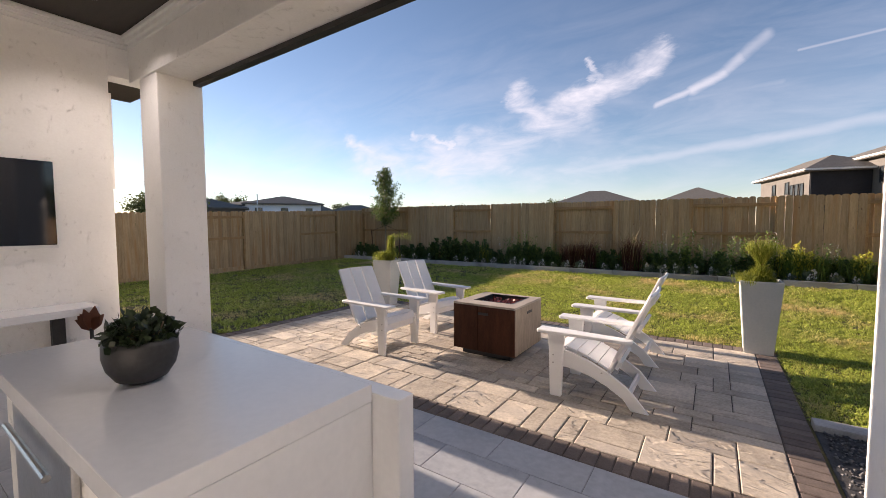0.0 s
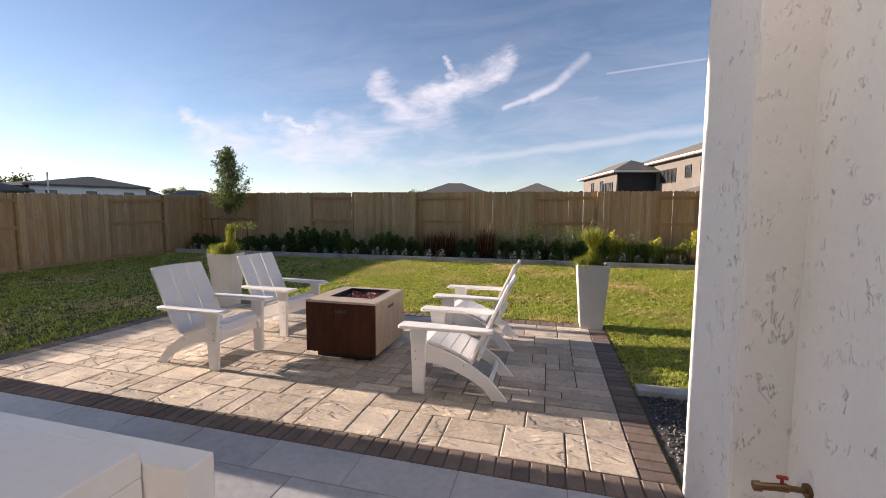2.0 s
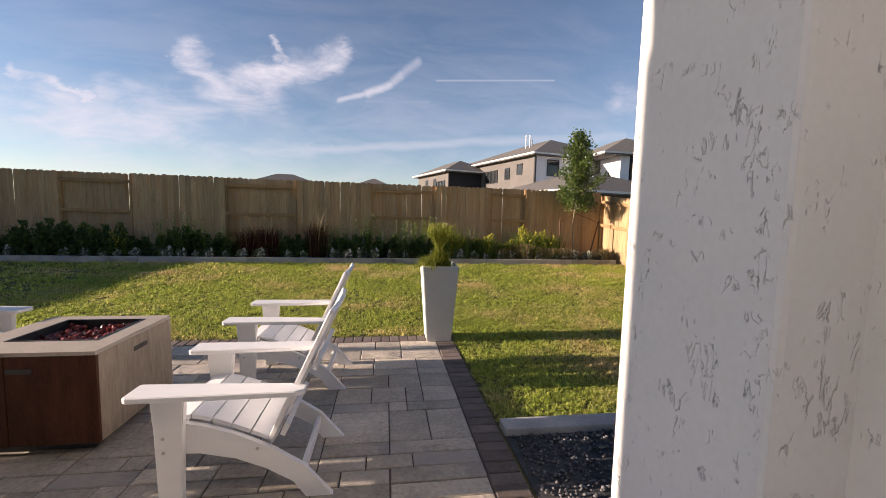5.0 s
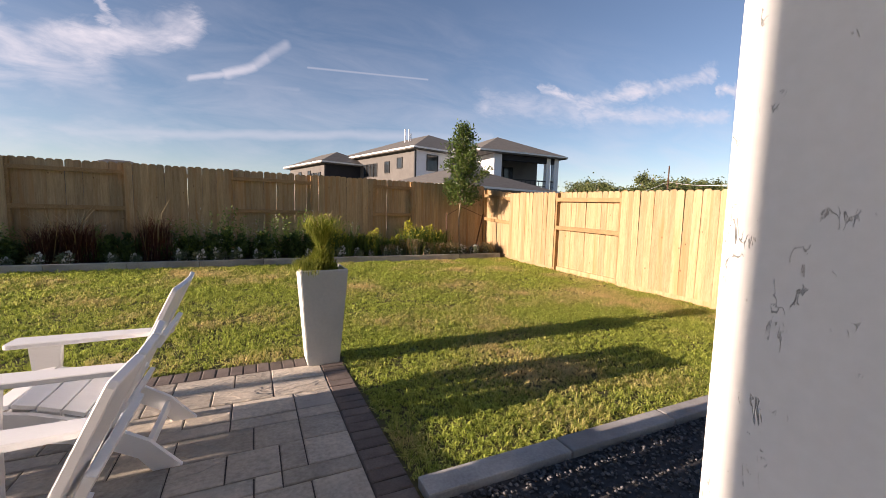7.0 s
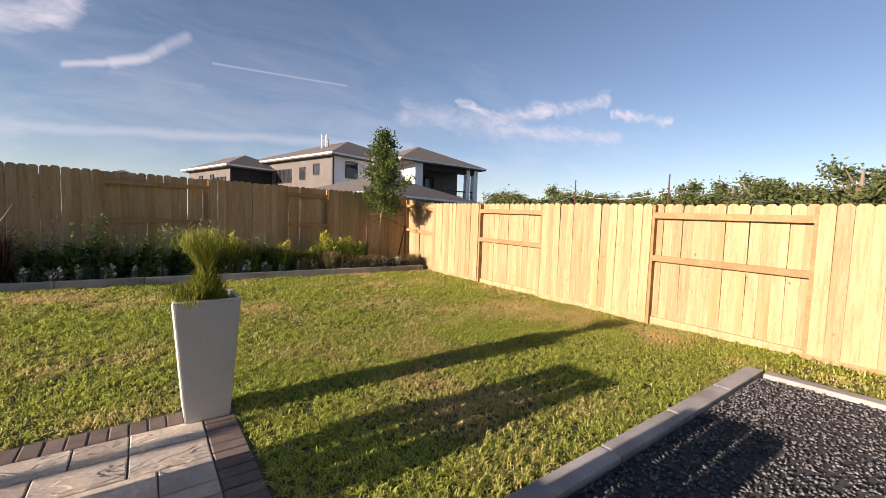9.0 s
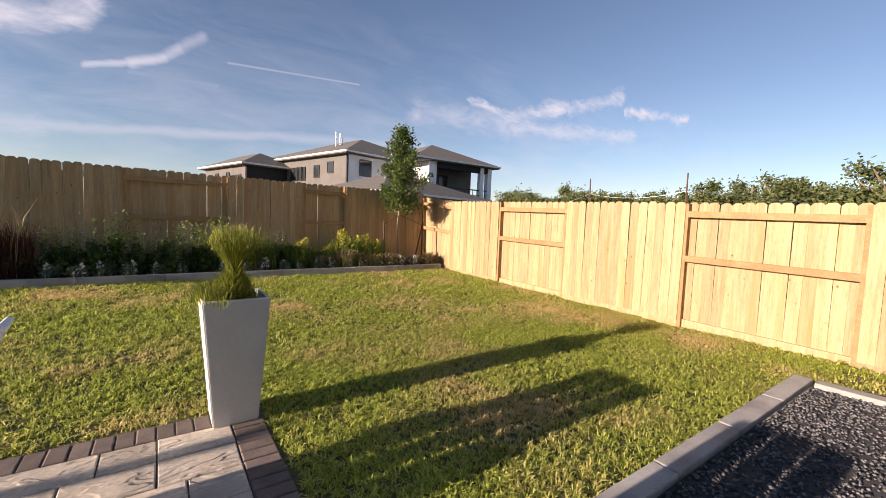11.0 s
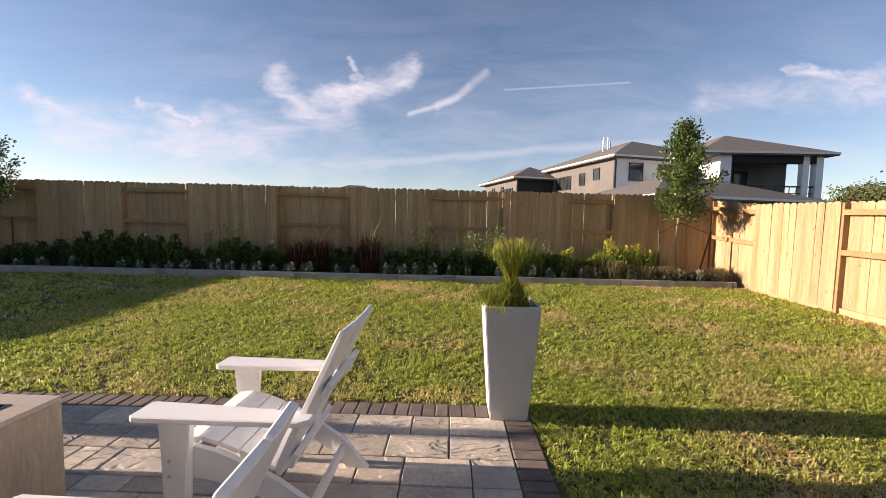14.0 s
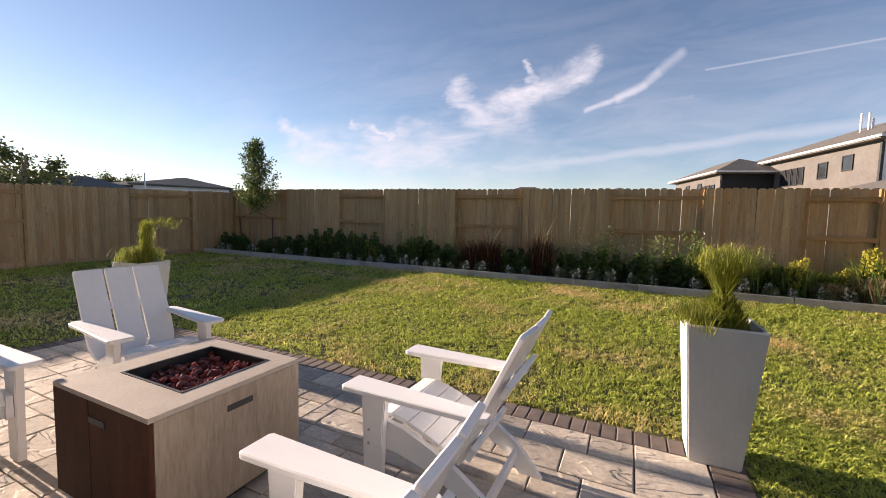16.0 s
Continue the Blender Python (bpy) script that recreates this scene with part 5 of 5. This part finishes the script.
far_house(-57.0, 62, 9.5, 9, 4.35, 1.25, SIDING_WHITE, "white two-storey house with a grey hip roof far beyond the fence", 57)
far_house(-61.3, 64, 6.0, 8, 4.2, 0.7, SIDING_WHITE, "white two-storey wing with a low grey roof far beyond the fence", 57)
far_house(-66.0, 60, 9.0, 8, 3.6, 1.3, SIDING, "grey two-storey house far beyond the fence", 60)
far_house(-52.0, 75, 7.0, 7, 3.4, 1.6, SIDING, "low grey house with a hip roof far away", 50)
far_house(-47.2, 75, 11.0, 9, 3.4, 1.7, SIDING, "wide low house with a brown-grey hip roof far away", 45)
far_house(-13.4, 85, 15.0, 12, 5.4, 2.7, SIDING, "far house of which only the hip roof clears the fence", 12)
far_house(-1.8, 85, 11.5, 11, 5.3, 2.7, SIDING, "far house with a dark hip roof above the fence line", 0)


# ---------- far trees, poles and wires ----------
def wood_tree(seed):
    g = np.random.default_rng(seed)
    t = thing("tree", "distant broad-leaved tree on the hazy skyline", "tree", "skyline trees")
    bm = bmesh.new()
    add_tube(bm, [(0, 0, -0.2), (0.1, 0, 1.8), (0.0, 0.1, 3.4), (0.2, 0, 5.0)], [0.22, 0.17, 0.12, 0.05], 7)
    for k in range(5):
        a = k * 1.3
        add_tube(bm, [(0.05, 0, 2.0 + 0.4 * k), (math.cos(a) * 1.1, math.sin(a) * 1.1, 3.1 + 0.45 * k)], [0.08, 0.03], 5)
    part("trunk", bm, BARK, t)
    cs = []
    for k in range(24):
        a, r, z = g.uniform(0, 6.283), 2.2 * math.sqrt(g.uniform()), g.uniform(1.2, 5.2)
        r *= 1.15 - abs(z - 3.0) / 4.2
        s = g.uniform(0.4, 0.85)
        cs.append(np.array([r * math.cos(a), r * math.sin(a), z]) + g.normal(0, s * 0.5, (150, 3)))
    c = np.concatenate(cs)
    v, f = leaves_np(g, c, np.tile([0, 0, 0.2], (len(c), 1)), 0.25, 0.16, 1.0)
    part("crown", mesh_np("crown", v, f, L_WOOD), L_WOOD, t)
    return t


g = np.random.default_rng(40)
protos = [wood_tree(s) for s in (31, 32, 33)]
spots = [(44.6, 55, 0.75), (46.3, 62, 1.0), (49, 70, 0.85), (52.5, 60, 0.78), (55.5, 66, 0.95), (58.5, 60, 0.9), (61.5, 62, 0.98), (64.5, 58, 0.85), (67.3, 60, 0.95), (69.3, 56, 1.05), (72, 58, 0.95), (74.6, 54, 1.0), (77, 56, 1.08), (79.5, 52, 0.95), (82.3, 50, 1.12), (85, 50, 1.0),
         (50.5, 90, 0.95), (57, 85, 1.1), (63, 80, 1.05), (70.5, 80, 1.15), (76, 75, 1.1), (80.8, 72, 1.1), (87.5, 55, 0.9), (-71, 48, 0.85), (-73.5, 44, 0.7), (-68.5, 60, 0.8), (-49.6, 90, 0.95), (-44, 95, 0.9), (-36, 110, 0.95), (-33.5, 60, 0.55), (-29, 120, 0.9), (-23, 120, 1.0), (-19.5, 90, 0.9), (-64, 70, 0.9)]
spots += [(45 + 1.7 * k + 0.8 * math.sin(k * 5.1), 96 + 9 * math.sin(k * 2.3), 1.2 + 0.16 * math.sin(k * 1.7)) for k in range(27)]
for k, (az, dist, s) in enumerate(spots):
    m = pose(0.05 + dist * math.sin(radians(az)), 2.5 + dist * math.cos(radians(az)), 0.0, 0, 0, float(g.uniform(0, 360))) @ Matrix.Diagonal((s * 1.35, s * 1.35, s * float(g.uniform(1.05, 1.35)), 1))
    if k < 3:
        protos[k].matrix_world = m
    else:
        copy_thing(protos[k % 3], m)
poles = []
for az, dist, top in ((43.8, 46, 4.2), (54.8, 46, 6.5), (65.9, 42, 6.5), (-17.9, 80, 6.9), (-61.7, 50, 5.2)):
    x, y = 0.1 + dist * math.sin(radians(az)), 2.7 + dist * math.cos(radians(az))
    p = thing("utility_pole", "thin dark pole standing beyond the fence", "pole", "poles beyond the fence", at=(x, y, 0))
    bm = bmesh.new()
    add_tube(bm, [(0, 0, -0.1), (0, 0, top)], [0.09, 0.06], 7)
    part("shaft", bm, STAKE if az > 0 else SIDING_WHITE, p)
    poles.append((x, y, top))
wire = thing("overhead_wire", "thin wires slung between the poles", "wire")
for (a, b) in ((0, 1), (1, 2)):
    bm = bmesh.new()
    A, B = Vector(poles[a]), Vector(poles[b])
    pts = [A.lerp(B, t) - Vector((0, 0, 1.6 + 2.2 * t * (1 - t))) for t in (k / 8 for k in range(9))]
    add_tube(bm, pts, [0.02] * 9, 4)
    part("cable", bm, STEEL, wire)
bm = bmesh.new()
A, B = Vector(poles[2]), Vector((52, 6, 5.2))
add_tube(bm, [A.lerp(B, t) - Vector((0, 0, 1.5 + 1.0 * t * (1 - t))) for t in (k / 8 for k in range(9))], [0.02] * 9, 4)
part("cable", bm, STEEL, wire)


# ---------- paving pieces ----------
def slab_mesh(w, d, t=0.05, lip=0.007):
    """A paving piece, centred, top at z = 0, with a chamfered and slightly uneven rim."""
    bm = bmesh.new()
    j = lambda s: random.uniform(-s, s)
    hw, hd = w / 2, d / 2
    top = [bm.verts.new((sx * (hw - lip) + j(0.002), sy * (hd - lip) + j(0.002), 0)) for sx, sy in ((-1, -1), (1, -1), (1, 1), (-1, 1))]
    rim = [bm.verts.new((sx * hw, sy * hd, -lip * 0.8)) for sx, sy in ((-1, -1), (1, -1), (1, 1), (-1, 1))]
    low = [bm.verts.new((sx * hw, sy * hd, -t)) for sx, sy in ((-1, -1), (1, -1), (1, 1), (-1, 1))]
    bm.faces.new(top)
    for r0, r1 in ((low, rim), (rim, top)):
        for k in range(4):
            bm.faces.new((r0[k], r0[(k + 1) % 4], r1[(k + 1) % 4], r1[k]))
    return bm


SLABS = {}


def lay(name, parent, x0, y0, x1, y1, gap, material, dz=0.002, lip=0.007):
    key = (name, round(x1 - x0, 3), round(y1 - y0, 3))
    if key not in SLABS:
        SLABS[key] = to_mesh(name, slab_mesh(x1 - x0 - gap, y1 - y0 - gap, 0.05, lip), material)
    ob = new(name, SLABS[key])
    ob.parent = parent
    ob.matrix_local = pose((x0 + x1) / 2, (y0 + y1) / 2, random.uniform(-dz, dz), random.uniform(-0.25, 0.25) if dz > 0.001 else 0, random.uniform(-0.25, 0.25) if dz > 0.001 else 0, 0)
    return ob


# brick border all round
n = 62
px = (PX1 - PX0) / n
for k in range(n):
    lay("brick", patio, PX0 + k * px, PY0, PX0 + (k + 1) * px, PY0 + 0.2, 0.007, BRICK)
    lay("brick", patio, PX0 + k * px, PY1 - 0.2, PX0 + (k + 1) * px, PY1, 0.007, BRICK)
n = 31
py = (PY1 - PY0 - 0.4) / n
for k in range(n):
    lay("brick", patio, PX1 - 0.2, PY0 + 0.2 + k * py, PX1, PY0 + 0.2 + (k + 1) * py, 0.007, BRICK)
    lay("brick", patio, PX0, PY0 + 0.2 + k * py, PX0 + 0.2, PY0 + 0.2 + (k + 1) * py, 0.007, BRICK)
# random ashlar of slabs on a small module
ax0, ax1, ay0, ay1 = PX0 + 0.2, PX1 - 0.2, PY0 + 0.2, PY1 - 0.2
cols, rows = 44, 24
mx_, my_ = (ax1 - ax0) / cols, (ay1 - ay0) / rows
pick = random.Random(12)
r = 0
while r < rows:
    h = min(pick.choice((1, 2, 2, 3)), rows - r)
    if rows - r - h == 1:
        h = rows - r if rows - r <= 3 else 2
    c = 0
    while c < cols:
        w = pick.choice((1, 2, 2, 3, 3))
        if cols - c - w < 2 and cols - c != w:
            w = cols - c if cols - c <= 4 else 2
        cuts = ((0, 1), (1, h)) if h == 3 and w >= 2 and pick.random() < 0.25 else ((0, h),)
        for h0, h1 in cuts:
            lay("paver_slab", patio, ax0 + c * mx_, ay0 + (r + h0) * my_, ax0 + (c + w) * mx_, ay0 + (r + h1) * my_, 0.008, PAVER, 0.0025, 0.006)
        c += w
    r += h
# porch tiles in running bond
r, y = 0, PY0 - 0.003
while y > -0.6:
    x = -6.59 - 0.305 * (r % 2)
    while x < 0.92:
        a, b = max(x, -6.59), min(x + 0.61, 0.925)
        if b - a > 0.05:
            lay("floor_tile", porch, a, y - 0.305, b, y, 0.004, TILE, 0.0004, 0.003)
        x += 0.61
    y -= 0.305
    r += 1
setting("floor_rear", boxm(-6.59, -6.0, -0.005, 0.925, y - 0.004, 0.0), TILE, "rear stretch of the slate-look porch floor", "floor")

# ---------- gravel and grass ----------
g = np.random.default_rng(77)
N = 15000
cx, cy = g.uniform(0.78, 5.12, N), 3.95 - 3.4 * g.uniform(0, 1, N) ** 1.3
s = g.uniform(0.007, 0.016, N)
oct_v = np.array([(1, 0, 0), (-1, 0, 0), (0, 1, 0), (0, -1, 0), (0, 0, 1), (0, 0, -1)], float)
oct_f = np.array([(0, 2, 4), (2, 1, 4), (1, 3, 4), (3, 0, 4), (2, 0, 5), (1, 2, 5), (3, 1, 5), (0, 3, 5)])
v = oct_v[None] * s[:, None, None] * g.uniform(0.6, 1.3, (N, 6, 1)) * [1, 1, 0.75]
an = g.uniform(0, 6.283, N)
rx = v[:, :, 0] * np.cos(an)[:, None] - v[:, :, 1] * np.sin(an)[:, None]
ry = v[:, :, 0] * np.sin(an)[:, None] + v[:, :, 1] * np.cos(an)[:, None]
v = np.stack([rx + cx[:, None], ry + cy[:, None], v[:, :, 2] + g.uniform(-0.008, 0.006, N)[:, None]], 2)
f = (np.arange(N) * 6)[:, None, None] + oct_f[None]
tagged(new("gravel", mesh_np("gravel", v.reshape(-1, 3), f.reshape(-1, 3), GRAVEL)), "loose dark grey crushed stone", "gravel", kind="stuff")


def lawn_roots(g, n, x0, y0, x1, y1):
    x, y = g.uniform(x0, x1, n), g.uniform(y0, y1, n)
    # blades gather in tufts, a hand apart
    x += 0.028 * np.sin(x * 71 + 3 * np.sin(y * 31)) + g.normal(0, 0.006, n)
    y += 0.028 * np.sin(y * 67 + 3 * np.sin(x * 29)) + g.normal(0, 0.006, n)
    z = np.clip(0.022 * (y - 5.9) - 0.02, -0.02, 0.14) - 0.004
    ok = ~((x > PX0 - 0.02) & (x < PX1 + 0.03) & (y < PY1 + 0.02)) & ~((y < KERB_Y1 + 0.02) & (x > PX0) & (x < 5.33)) & (y < BED_Y - 0.01)
    return np.stack([x, y, z], 1)[ok]


# sprigs: a few broad blades spread low round each tuft's heart, the tufts uneven in height
chunks = []
for n, each, q, h, w, spread in ((40000, 7, (0.7, 3.9, 6.38, 7.4), 0.030, 0.0075, 0.013), (42000, 6, (-5.6, 6.1, 6.38, 9.2), 0.034, 0.0090, 0.016), (25000, 6, (-5.6, 9.0, 6.38, 11.75), 0.042, 0.014, 0.022),
                                 (16000, 6, (-13.0, 2.9, -5.5, 11.75), 0.045, 0.017, 0.026), (2000, 6, (-13.0, -1.0, -6.95, 2.9), 0.05, 0.02, 0.03), (1500, 6, (5.3, -0.5, 6.38, 4.0), 0.045, 0.014, 0.02)):
    r = lawn_roots(g, n, *q)
    hump = 1.0 + 0.16 * np.sin(r[:, 0] * 17 + 2.5 * np.sin(r[:, 1] * 9)) * np.sin(r[:, 1] * 15 + 2.5 * np.sin(r[:, 0] * 7)) + 0.15 * np.sin(r[:, 0] * 5 + 2 * np.sin(r[:, 1] * 4)) + g.normal(0, 0.34, len(r))
    hump = np.repeat(np.clip(hump, 0.35, 2.0), each)
    r = np.repeat(r, each, 0)
    r[:, :2] += g.normal(0, spread, (len(r), 2))
    r[:, 2] += 0.012 * (hump - 1)
    chunks.append(blades_np(g, r, h * hump[:, None], w, 1.35, 0.30))
v, f = join_np(chunks)
tagged(new("lawn_grass", mesh_np("lawn_grass", v, f, GRASS)), "mown broad-bladed lawn, green with dry straw patches", "grass", kind="stuff")
